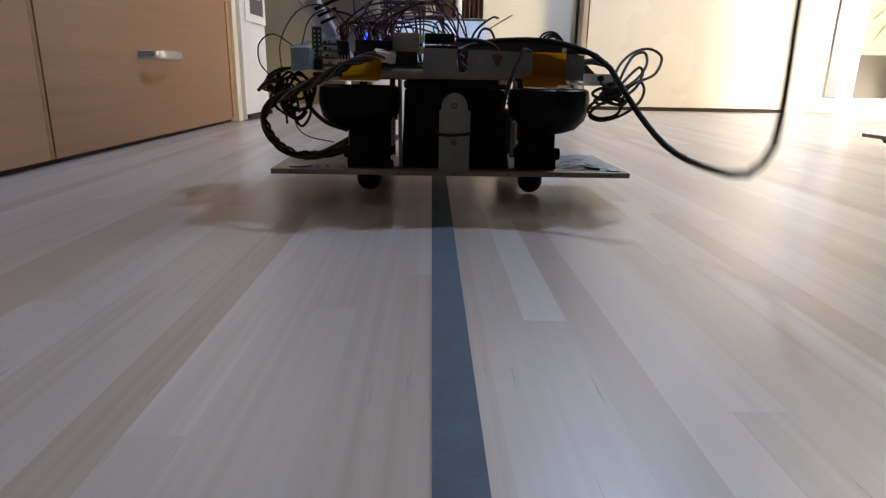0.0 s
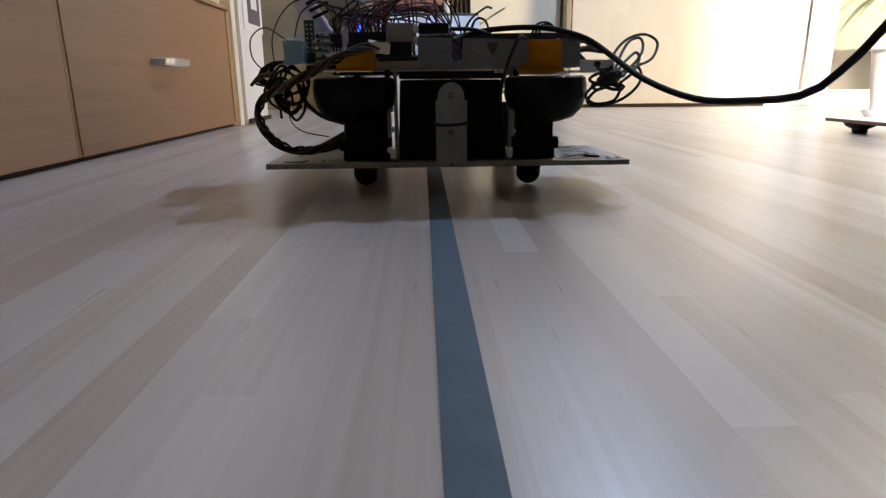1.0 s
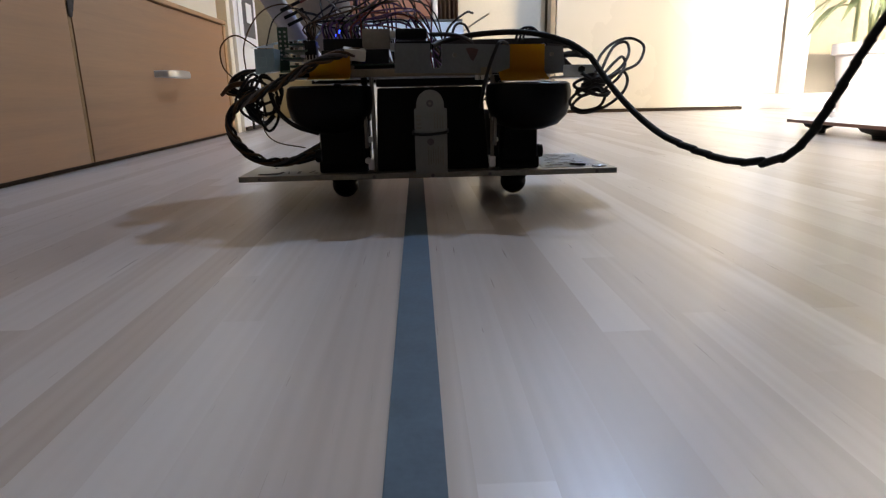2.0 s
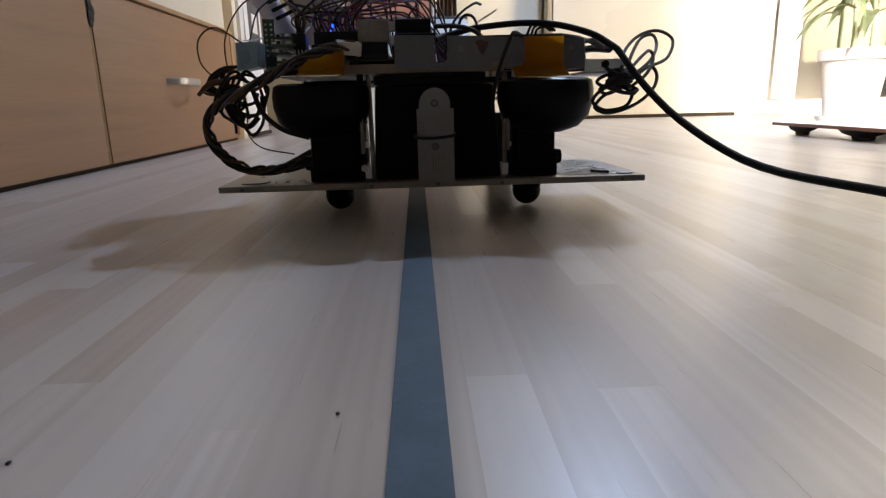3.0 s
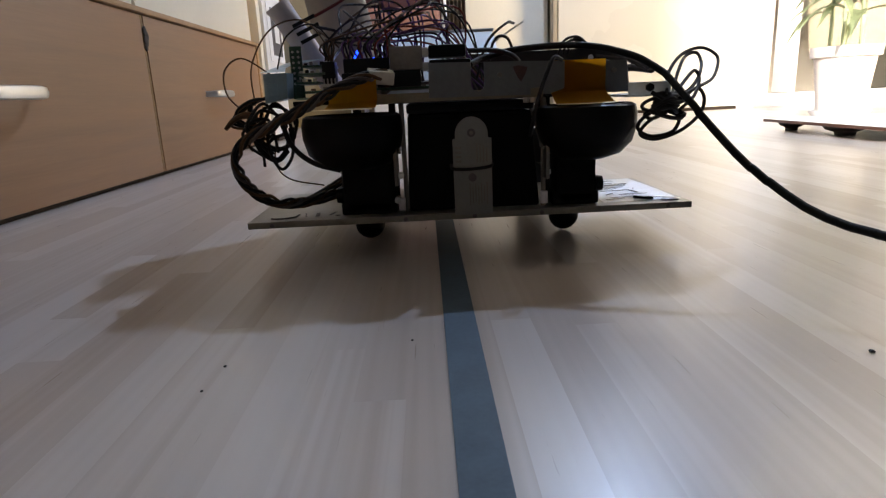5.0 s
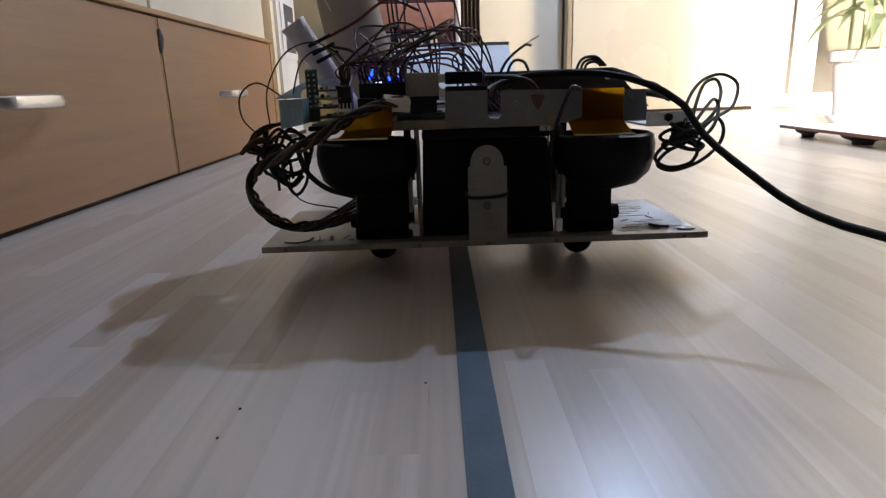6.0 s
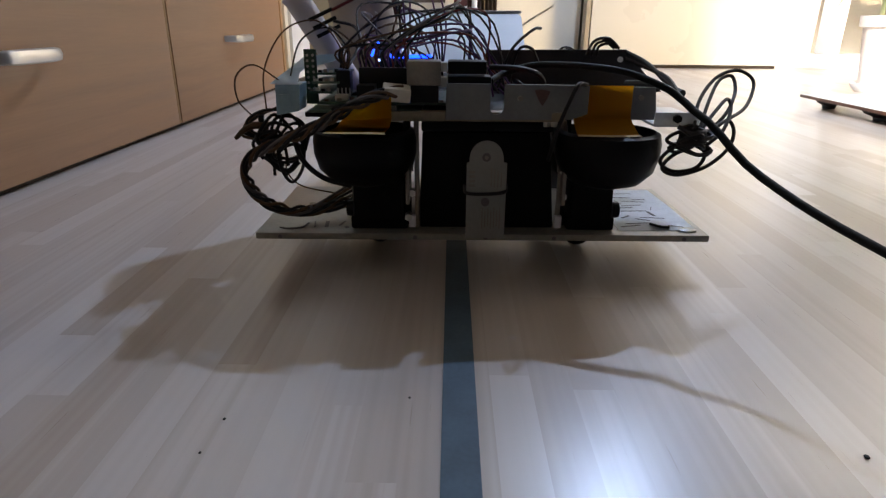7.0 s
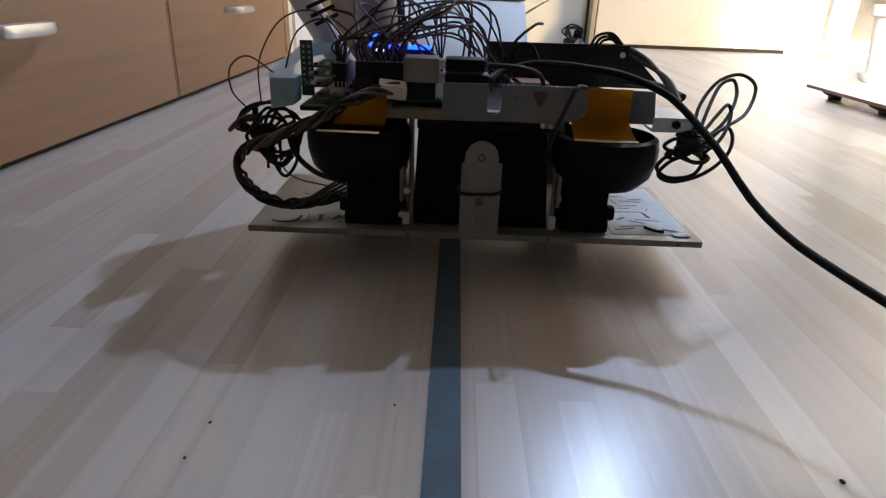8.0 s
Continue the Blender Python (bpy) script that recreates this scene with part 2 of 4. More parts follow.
def rod(a, b, r, r2=None, sides=16, bm=None):
    bm = bm or bmesh.new()
    a, b = Vector(a), Vector(b)
    d = b - a
    m = Matrix.Translation((a + b) / 2) @ d.to_track_quat("Z", "Y").to_matrix().to_4x4()
    bmesh.ops.create_cone(bm, cap_ends=True, segments=sides, radius1=r, radius2=r if r2 is None else r2, depth=d.length, matrix=m)
    return bm


def ball(c, r, bm=None, scale=(1, 1, 1), seg=16):
    bm = bm or bmesh.new()
    bmesh.ops.create_uvsphere(bm, u_segments=seg, v_segments=max(6, seg // 2), radius=r, matrix=Matrix.LocRotScale(c, None, scale))
    return bm


def spline(points, steps=8):
    p = [Vector(q) for q in points]
    p = [2 * p[0] - p[1]] + p + [2 * p[-1] - p[-2]]
    out = []
    for i in range(1, len(p) - 2):
        for k in range(steps):
            t = k / steps
            a, b, c, d = p[i - 1:i + 3]
            out.append(0.5 * ((2 * b) + (c - a) * t + (2 * a - 5 * b + 4 * c - d) * t * t + (3 * b - a - 3 * c + d) * t ** 3))
    return out + [p[-2]]


def sweep(points, r, sides=8, steps=8, bm=None, taper=None):
    """A round wire along a smooth line through the points."""
    bm = bm or bmesh.new()
    pts = spline(points, steps) if steps > 1 else [Vector(q) for q in points]
    normal, rings = None, []
    for i, p in enumerate(pts):
        d = (pts[min(i + 1, len(pts) - 1)] - pts[max(i - 1, 0)])
        d = d.normalized() if d.length > 1e-9 else Vector((0, 0, 1))
        if normal is None:
            normal = d.orthogonal().normalized()
        normal = (normal - d * normal.dot(d)).normalized()
        side = d.cross(normal)
        rr = r * (taper(i / (len(pts) - 1)) if taper else 1)
        rings.append([bm.verts.new(p + rr * (math.cos(a) * normal + math.sin(a) * side)) for a in [2 * math.pi * k / sides for k in range(sides)]])
    for a, b in zip(rings, rings[1:]):
        for k in range(sides):
            bm.faces.new((a[k], a[(k + 1) % sides], b[(k + 1) % sides], b[k]))
    bm.faces.new(rings[0][::-1]), bm.faces.new(rings[-1])
    return bm


def lathe(profile, centre=(0, 0, 0), sides=32, squash=1.0, bm=None):
    """A turned form from (radius, height) pairs."""
    bm = bm or bmesh.new()
    c = Vector(centre)
    rings = []
    for r, z in profile:
        if r < 1e-6:
            rings.append([bm.verts.new(c + Vector((0, 0, z)))])
        else:
            rings.append([bm.verts.new(c + Vector((r * math.cos(a), squash * r * math.sin(a), z))) for a in [2 * math.pi * k / sides for k in range(sides)]])
    for a, b in zip(rings, rings[1:]):
        for k in range(sides):
            q = [a[k % len(a)], a[(k + 1) % len(a)], b[(k + 1) % len(b)], b[k % len(b)]]
            q = list(dict.fromkeys(q))
            if len(q) > 2:
                bm.faces.new(q)
    bmesh.ops.recalc_face_normals(bm, faces=bm.faces)
    return bm


def sheet(rows, thick=0.0004, bm=None):
    """A thin curved sheet through a grid of points, with thickness."""
    bm = bm or bmesh.new()
    g = [[bm.verts.new(p) for p in row] for row in rows]
    fs = [bm.faces.new((g[i][j], g[i][j + 1], g[i + 1][j + 1], g[i + 1][j])) for i in range(len(g) - 1) for j in range(len(g[0]) - 1)]
    bmesh.ops.solidify(bm, geom=fs, thickness=thick)
    bmesh.ops.recalc_face_normals(bm, faces=bm.faces)
    return bm


def outline(points, depth, axis="y", at=0.0, bm=None):
    """A flat plate cut to an outline of (x, z) pairs and thickened along y."""
    bm = bm or bmesh.new()
    f = bm.faces.new([bm.verts.new((x, at, z)) for x, z in points])
    got = bmesh.ops.extrude_face_region(bm, geom=[f])
    bmesh.ops.translate(bm, verts=[v for v in got["geom"] if isinstance(v, bmesh.types.BMVert)], vec=(0, depth, 0))
    bmesh.ops.recalc_face_normals(bm, faces=bm.faces)
    return bm


def structure(name, bm, mat, label, category):
    return tagged(part(name, bm, mat), label, category, kind="structure")


# ---- the room ----
NORTH, WEST, EAST, SOUTH, TOP = 1.38, -0.92, 2.75, -3.0, 2.5
floor = structure("floor", box(WEST - 0.1, EAST + 0.1, SOUTH - 0.1, NORTH + 0.35, -0.06, -0.0042), "screed", "pale washed oak strip laminate floor with satin sheen", "floor")
structure("wall_west", box(WEST - 0.1, WEST, SOUTH, NORTH + 0.3, 0, TOP), "plaster", "brown plastered wall behind the drawer cabinet", "wall")
# unseen rear wall; its opening is made up so sun reaches the plant
structure("wall_south_left", box(WEST, -0.47, SOUTH - 0.1, SOUTH, 0, TOP), "plaster", "unseen brown wall beside an added window opening", "wall")
structure("wall_south_right", box(0.50, EAST, SOUTH - 0.1, SOUTH, 0, TOP), "plaster", "unseen brown wall beside an added window opening", "wall")
structure("wall_south_sill", box(-0.468, 0.498, SOUTH - 0.1, SOUTH, 0, 1.12), "plaster", "unseen brown wall below the added rear window", "wall")
structure("wall_south_top", box(-0.468, 0.498, SOUTH - 0.1, SOUTH, 2.42, TOP), "plaster", "unseen brown wall above the added rear window", "wall")
# unseen side wall with made-up openings; one holds the door's fill lamp
structure("wall_east_left", box(EAST, EAST + 0.1, SOUTH, -1.05, 0, TOP), "plaster", "unseen brown wall beside an added window opening", "wall")
structure("wall_east_middle", box(EAST, EAST + 0.1, 0.10, 0.66, 0, TOP), "plaster", "unseen brown pier between the added side windows", "wall")
structure("wall_east_right", box(EAST, EAST + 0.1, 1.25, NORTH + 0.1, 0, TOP), "plaster", "unseen brown wall beside an added window opening", "wall")
structure("wall_east_top", box(EAST, EAST + 0.1, -1.048, 0.098, 2.05, TOP), "plaster", "unseen brown wall above an added side window", "wall")
structure("wall_east_lintel", box(EAST, EAST + 0.1, 0.662, 1.248, 2.38, TOP), "plaster", "unseen brown wall above an added side window", "wall")
# added light blocker: closes the slits around door and trim
structure("wall_north_back", box(WEST - 0.1, 1.238, NORTH + 0.20, NORTH + 0.26, 0, TOP), "khaki", "unseen brown wall that stops daylight leaking past the door", "wall")
structure("wall_north_left", box(WEST, 0.155, NORTH + 0.09, NORTH + 0.19, 0, TOP), "khaki", "khaki brown wall behind the chair", "wall")
structure("wall_north_middle", box(0.157, 0.462, NORTH + 0.06, NORTH + 0.16, 0, TOP), "cream", "cream painted wall beside the door", "wall")
structure("wall_north_right", box(1.17, 1.238, NORTH, NORTH + 0.1, 0, TOP), "white", "white wall return beside the balcony window", "wall")
structure("wall_north_top", box(1.24, EAST, NORTH, NORTH + 0.1, 2.2, TOP), "white", "white lintel over the balcony window", "wall")
structure("wall_north_end", box(2.5, EAST, NORTH, NORTH + 0.1, 0, 2.198), "white", "white wall beside the balcony window", "wall")
structure("ceiling", box(WEST - 0.1, EAST + 0.1, SOUTH - 0.1, NORTH + 0.35, TOP, TOP + 0.1), "ceiling_wood", "unseen ceiling kept brown to cut bounced light", "ceiling")

door = structure("door_1", box(0.486, 1.165, NORTH - 0.02, NORTH + 0.02, 0.012, 2.05, 0.002), "cream_door", "tall closed cream door with satin paint", "door")
# solid dark strip that paints the shade below the door
part("threshold", box(0.486, 1.165, NORTH - 0.012, NORTH + 0.014, 0, 0.010), "dark_gap", door, "dark strip painted as the shade under the door")
structure("trim", box(0.466, 0.482, NORTH - 0.022, NORTH + 0.04, 0, 2.06, 0.002), "trim_tan", "cream door frame upright", "door frame")
structure("wall_north_header", box(0.464, 1.168, NORTH, NORTH + 0.1, 2.062, TOP), "cream", "cream wall above the door", "wall")

window = structure("window_1", box(1.24, 2.498, NORTH + 0.02, NORTH + 0.08, 0.0, 0.05, 0.003), "white", "white framed balcony window flooded with daylight", "window")
for x in (1.241, 1.345, 1.90, 2.43):
    part("window_frame", box(x, x + 0.06, NORTH + 0.02, NORTH + 0.08, 0.052, 2.13, 0.004), "white", window)
part("window_frame", box(1.241, 2.498, NORTH + 0.02, NORTH + 0.08, 2.132, 2.196, 0.004), "white", window)
for x0, x1 in ((1.407, 1.898), (1.962, 2.428)):
    p = part("pane", box(x0, x1, NORTH + 0.045, NORTH + 0.051, 0.052, 2.13), "glass", window)
    p.visible_shadow = False

structure("ground", box(-60, 60, NORTH + 0.36, 120, -0.25, -0.10), "outside", "pale paved balcony ground outside", "ground")
structure("backdrop", box(-2.0, 14.0, 6.0, 6.1, -0.1, 9.0), "daylight", "bright hazy daylight beyond the balcony", "backdrop")
structure("balcony_wall", box(1.30, 6.0, 2.5, 2.6, -0.1, 2.4), "outside", "grey brown balcony parapet outside the window", "wall")

# white jamb and beige post beyond the cabinet
structure("jamb", box(-0.60, -0.405, 0.672, 0.86, 0, 2.1, 0.002), "white", "white painted door jamb past the cabinet", "door frame")
structure("post", box(-0.60, -0.412, 0.640, 0.669, 0, 2.1, 0.002), "cream", "beige upright trim beside the cabinet end", "trim")
# dark strip that paints the shade along the jamb's foot
structure("baseboard", box(-0.404, -0.398, 0.672, 0.86, 0.003, 0.012), "dark_gap", "dark strip painted as the shade at the foot of the jamb", "baseboard")
poster = tagged(part("paper_sign", box(-0.4030, -0.4022, 0.70, 0.86, 0.205, 0.40), "white"), "white paper sheet with a bold black square on the jamb", "paper sign")
part("black_frame", outline([(0, 0), (0.105, 0), (0.105, 0.12), (0, 0.12)], 0.0006), "ink", poster)
poster.children[0].matrix_basis = pose(-0.4020, 0.735, 0.222, 0, 0, 90)
part("white_field", box(-0.4009, -0.4003, 0.762, 0.812, 0.255, 0.300), "white", poster)


# ---- drawer cabinet ----
def make_cabinet():
    FX = -0.418
    cab = thing("drawer_cabinet", "long beech drawer cabinet with cream upper doors and chrome handles", "cabinet")
    part("body", box(WEST + 0.002, FX - 0.022, -3.1 + 0.12, 0.636, 0.0055, 0.95, 0.001), "beech_edge", cab)
    # dark strip that paints the shade line under the drawers
    part("plinth", box(WEST + 0.002, FX - 0.008, -2.98, 0.63, 0.0, 0.0050), "dark_gap", cab, "dark strip painted as the shade under the cabinet")
    part("top_rail", box(FX - 0.021, FX + 0.004, -2.98, 0.633, 0.2365, 0.2445, 0.002), "beech_edge", cab, "brown lip moulding above the drawers")
    for k in range(-4, 1):
        y0, y1 = 0.62 * k + 0.0050, 0.62 * k + 0.6150
        front = part("drawer_front", box(FX - 0.020, FX, y0, y1, 0.0060, 0.2345, 0.0015), "beech", cab)
        yc = (y0 + y1) / 2 - 0.0315
        hb = bmesh.new()
        n, half = 18, 0.053
        prev = None
        for i in range(n + 1):
            u = -1 + 2 * i / n
            bow = 0.024 * (1 - abs(u) ** 7)
            h = 0.0070 * (1 - 0.25 * abs(u) ** 3)
            ring = [hb.verts.new((FX + bow + dx, yc + half * u, 0.1225 + dz)) for dx, dz in ((-0.001, -h), (0.003, -h * 0.8), (0.0045, 0), (0.003, h * 0.8), (-0.001, h), (0.0005, 0))]
            if prev:
                for q in range(6):
                    hb.faces.new((prev[q], prev[(q + 1) % 6], ring[(q + 1) % 6], ring[q]))
            prev = ring
        part("handle", hb, "chrome", front, "arched satin chrome handle")
        part("upper_door", box(FX - 0.026, FX - 0.008, y0, y1, 0.2465, 0.93, 0.0015), "cream", cab, "cream upper cabinet door")
    for k in range(-4, 1):
        part("stile", box(FX - 0.019, FX - 0.0012, 0.62 * k - 0.0044, 0.62 * k + 0.0044, 0.0062, 0.2344, 0.0008), "stile", cab, "golden brown stile between the drawers")
    part("end_panel", box(WEST + 0.004, FX + 0.001, 0.6185, 0.636, 0.0105, 0.2345, 0.001), "beech_edge", cab)
    # small worn patch at the top of the middle joint
    wear = bmesh.new()
    for dz, dy, r in ((0.205, 0.008, 0.006), (0.198, 0.004, 0.007), (0.212, 0.003, 0.006), (0.190, 0.002, 0.005)):
        ball((FX + 0.0005, dy, dz), r, wear, (0.25, 1, 1.3), 10)
    part("latch", wear, "dark_gap", cab, "small brown catch at the joint")
    return cab


make_cabinet()


# ---- chair by the far wall ----
def make_chair():
    ch = thing("chair", "white tube framed chair with maroon and dusty pink fabric", "chair", at=(0, 0, 0))
    for x in (-0.268, 0.070):
        part("leg", rod((x, 1.285, 0.0), (x, 1.285, 0.62), 0.0095), "white", ch)
    for x in (-0.235, 0.040):
        part("leg", rod((x, 1.435, 0.0), (x, 1.435, 0.40), 0.009), "white", ch)
    part("seat", box(-0.256, 0.058, 1.28, 1.43, 0.318, 0.40, 0.012), "pink", ch, "dusty pink seat cushion")
    part("back", box(-0.335, 0.075, 1.437, 1.455, 0.16, 0.70, 0.01), "maroon", ch, "dark maroon fabric panel")
    part("skirt", box(-0.25, 0.054, 1.39, 1.41, 0.205, 0.317, 0.004), "maroon", ch, "dark maroon fabric skirt")
    return ch


make_chair()


def make_device():
    d = thing("frame_box", "white boxed device with a dark square frame under the chair", "box")
    part("body", box(-0.20, 0.0, 1.36, 1.387, 0.0, 0.31, 0.004), "white", d)
    part("dark_frame", outline([(-0.172, 0.215), (-0.03, 0.215), (-0.03, 0.305), (-0.172, 0.305)], 0.004, at=1.354), "ink", d)
    part("panel", box(-0.15, -0.055, 1.349, 1.353, 0.238, 0.290, 0.002), "white", d)
    part("slot", box(-0.135, -0.075, 1.345, 1.348, 0.262, 0.278, 0.001), "steel_dull", d)


make_device()
rows = [[(0.082 + 0.072 * i / 48, 1.40 + 0.012 * math.sin(i * 0.65), z) for i in range(49)] for z in (0.01, 0.8, 1.6)]
tagged(part("curtain", sheet(rows, 0.002), "curtain"), "narrow dark brown hanging curtain by the wall", "curtain")


clump = thing("cable_clump", "small heap of dark cables on the floor by the wall", "cables")
rc = random.Random(4)
for k in range(9):
    a0, rr = rc.uniform(0, 6), rc.uniform(0.015, 0.032)
    pts = [(0.415 + rc.uniform(-0.01, 0.01) + rr * math.cos(a0 + q), 1.40 + 0.018 * math.sin(q * 1.7), max(0.004, 0.040 + rr * math.sin(a0 + q))) for q in [0.7 * j for j in range(9)]]
    part("cable_loop", sweep(pts, 0.003, 6, 4), "wire_black", clump)
part("plug", box(0.385, 0.425, 1.385, 1.410, 0.0, 0.022, 0.004), "matte_black", clump)


# ---- plant and its tray ----
def make_tray():
    tr = thing("plant_board", "dark board on low black feet holding plants by the window", "plant stand")
    # sunlight put into the colour: white top, only the edges stay dark
    top = part("board", box(0.6905, 1.40, -0.05, 0.312, 0.0190, 0.0245, 0.0008), "white", tr, "board top, white to stand for the sun on it")
    part("edge", box(0.688, 0.6903, -0.05, 0.312, 0.0188, 0.0243, 0.0005), "slate", top, "dark board edge")
    part("edge", box(0.688, 1.40, -0.0525, -0.0502, 0.0188, 0.0243, 0.0005), "slate", top, "dark board edge")
    for x, y, s in ((0.733, 0.285, 1.0), (0.738, 0.130, 1.45), (1.37, 0.285, 1.0), (1.37, 0.0, 1.0)):
        part("foot", lathe([(0, 0), (0.011 * s, 0), (0.012 * s, 0.006), (0.022 * s, 0.011), (0.027 * s, 0.0186), (0, 0.0186)], (x, y, 0.0002), 20), "rubber", tr)


make_tray()
stand = tagged(part("saucer", lathe([(0, 0), (0.056, 0), (0.068, 0.014), (0.070, 0.020), (0.065, 0.020), (0.056, 0.006), (0, 0.006)], (1.042, 0.60, 0.0003), 36), "white"), "shallow white saucer under the flower pot", "saucer")


def make_plant():
    pl = thing("potted_plant", "leafy green houseplant with arching leaves in a pale pot", "plant", at=(1.042, 0.60, 0.0075))
    part("pot", lathe([(0, 0), (0.052, 0), (0.068, 0.140), (0.077, 0.142), (0.078, 0.166), (0.070, 0.166), (0.065, 0.135), (0, 0.135)], sides=40), "terracotta", pl, "pale terracotta pot with a thick rim")
    part("soil", lathe([(0, 0.1505), (0.045, 0.1515), (0.0660, 0.1495), (0.0660, 0.1490), (0, 0.1490)], sides=24), "soil", pl)
    rnd = random.Random(5)
    for s in range(5):
        a = s * 1.3
        sx, sy, h = 0.035 * math.cos(a), 0.035 * math.sin(a), 0.28 + 0.16 * rnd.random()
        lean = (0.05 * rnd.uniform(-1, 1), 0.05 * rnd.uniform(-1, 1))
        part("stem", sweep([(sx, sy, 0.145), (sx + lean[0] * 0.4, sy + lean[1] * 0.4, 0.145 + h * 0.5), (sx + lean[0], sy + lean[1], 0.145 + h)], 0.005, 7, 5, taper=lambda u: 1 - 0.5 * u), "leaf", pl)
        for k in range(9):
            z = 0.19 + h * (0.15 + 0.85 * k / 8)
            ang = k * 2.4 + s
            f = (z - 0.145) / h
            cx, cy = sx + lean[0] * f, sy + lean[1] * f
            length, wid = 0.11 + 0.07 * rnd.random(), 0.011 + 0.006 * rnd.random()
            rows = []
            for i in range(8):
                u = i / 7
                out = length * u
                rise = 0.07 * u - 0.13 * u * u
                w = wid * math.sin(math.pi * min(1, 0.12 + 0.88 * u)) + 0.0008
                px, py = cx + out * math.cos(ang), cy + out * math.sin(ang)
                nx, ny = -math.sin(ang), math.cos(ang)
                rows.append([(px + nx * w * q, py + ny * w * q, z + rise + 0.004 * abs(q)) for q in (-1, 0, 1)])
            part("leaf", sheet(rows, 0.0006), "leaf", pl)


make_plant()


# ---- pendant lamp ----
lamp = thing("pendant_lamp", "bare cool white bulb hanging on a thin cord", "lamp")
part("cord", rod((BULB[0], BULB[1], BULB[2] + 0.13), (BULB[0], BULB[1], TOP), 0.003, sides=8), "white", lamp)
part("socket", lathe([(0, 0.13), (0.017, 0.13), (0.019, 0.07), (0, 0.07)], BULB, 20), "white", lamp)
part("bulb", lathe([(0, 0.072), (0.014, 0.070), (0.017, 0.052), (0.013, 0.046), (0, 0.046)], BULB, 20), "bulb", lamp)


for cx, cy, cr in ((0.156, -0.738, 0.0011), (-0.098, -0.720, 0.0007), (-0.022, -0.703, 0.0006), (-0.100, -0.741, 0.0006)):
    tagged(part("crumb", ball((cx, cy, cr * 0.5), cr, scale=(1, 1.3, 0.5), seg=8), "ic"), "tiny dark crumb lying on the laminate", "crumb", "crumbs on the floor")


# ---- the line and the robot ----
line = bmesh.new()
for i in range(40):
    box(-0.0075, 0.0075, -1.6 + 0.0525 * i, -1.6 + 0.0525 * (i + 1), 0.0001, 0.0005, 0, line)
bmesh.ops.remove_doubles(line, verts=line.verts, dist=1e-5)
tagged(part("tape_line", line, "tape"), "dark blue grey adhesive tape line stuck along the floor", "tape")

robot = thing("line_robot", "home-built line following robot with open boards, black motors and tangled wires", "robot")


WHEELS, WHEEL_AT = [], []


def make_robot():
    # base plate, its film, screws and marks
    plate = part("base_plate", box(-0.1468, 0.1440, 0.0, 0.116, 0.0225, 0.0268, 0.0006), "acrylic", robot, "scuffed grey acrylic base plate")
    part("film", sheet([[(0.088, 0.008, 0.0272), (0.139, 0.010, 0.0273)], [(0.090, 0.05, 0.0272), (0.1395, 0.05, 0.0276)], [(0.096, 0.108, 0.0272), (0.138, 0.110, 0.0273)]], 0.0003), "film", plate, "peeling pale blue protective film")
    for x in (-0.131, -0.0445, 0.0005, 0.0445, 0.128):
        part("screw", rod((x, -0.0004, 0.0243), (x, 0.003, 0.0243), 0.0014, sides=10), "ink", plate)
    for x, y in ((-0.128, 0.05), (-0.115, 0.075), (0.135, 0.035), (0.128, 0.065), (0.12, 0.093), (-0.09, 0.012)):
        part("hole", rod((x, y, 0.0266), (x, y, 0.0271), 0.0016, sides=10), "ink", plate)
    part("smear", sweep([(-0.1335, 0.010, 0.0269), (-0.127, 0.0075, 0.0270), (-0.119, 0.011, 0.0270), (-0.117, 0.020, 0.0269)], 0.0008, 6, 6), "ink", plate, "curved marker stroke")
    part("smear", sweep([(0.1120, 0.020, 0.0280), (0.1170, 0.014, 0.0281), (0.1205, 0.0130, 0.0281), (0.1225, 0.0125, 0.0279)], 0.0010, 6, 6), "matte_black", plate, "black marker blot")
    part("glue_blob", lathe([(0, 0.0270), (0.0060, 0.0270), (0.0062, 0.0277), (0.0040, 0.0284), (0, 0.0286)], (0.1330, 0.0095, 0), 20, squash=0.7), "acrylic", plate, "smooth hardened glue blob")
    for i, (x, y, w, d, a) in enumerate(((-0.112, 0.018, 0.002, 0.012, 10), (-0.104, 0.018, 0.005, 0.012, 5), (-0.094, 0.020, 0.003, 0.010, -15), (-0.086, 0.020, 0.003, 0.011, 20),
                                         (0.105, 0.022, 0.018, 0.0016, 8), (0.118, 0.034, 0.016, 0.0014, -6), (0.108, 0.050, 0.022, 0.0014, 4), (0.112, 0.064, 0.015, 0.0013, 10), (0.128, 0.016, 0.010, 0.003, -20), (0.108, 0.085, 0.018, 0.0013, -4), (0.098, 0.016, 0.014, 0.002, 15), (0.110, 0.030, 0.010, 0.002, -25), (0.120, 0.044, 0.004, 0.010, 10), (0.106, 0.058, 0.012, 0.001, 3), (0.124, 0.056, 0.008, 0.001, 70), (0.116, 0.074, 0.016, 0.001, -8), (0.104, 0.072, 0.001, 0.010, 12), (0.122, 0.080, 0.010, 0.001, 5), (0.112, 0.096, 0.018, 0.001, 3), (0.100, 0.036, 0.008, 0.003, 40))):
        z = 0.0269 if x < 0 else 0.0277
        w, d = (w * 0.5, d) if w < d else (w, d * 0.5)
        part("marker_stroke", box(-w / 2, w / 2, -d / 2, d / 2, z, z + 0.0002, m=pose(x, y, 0, 0, 0, a)), "ink", plate)
    # ball casters
    for x, y in ((-0.0735, 0.063), (0.0725, 0.060)):
        c = part("caster", box(x - 0.015, x + 0.015, y - 0.011, y + 0.011, 0.0180, 0.0222, 0.0012), "matte_black", robot)
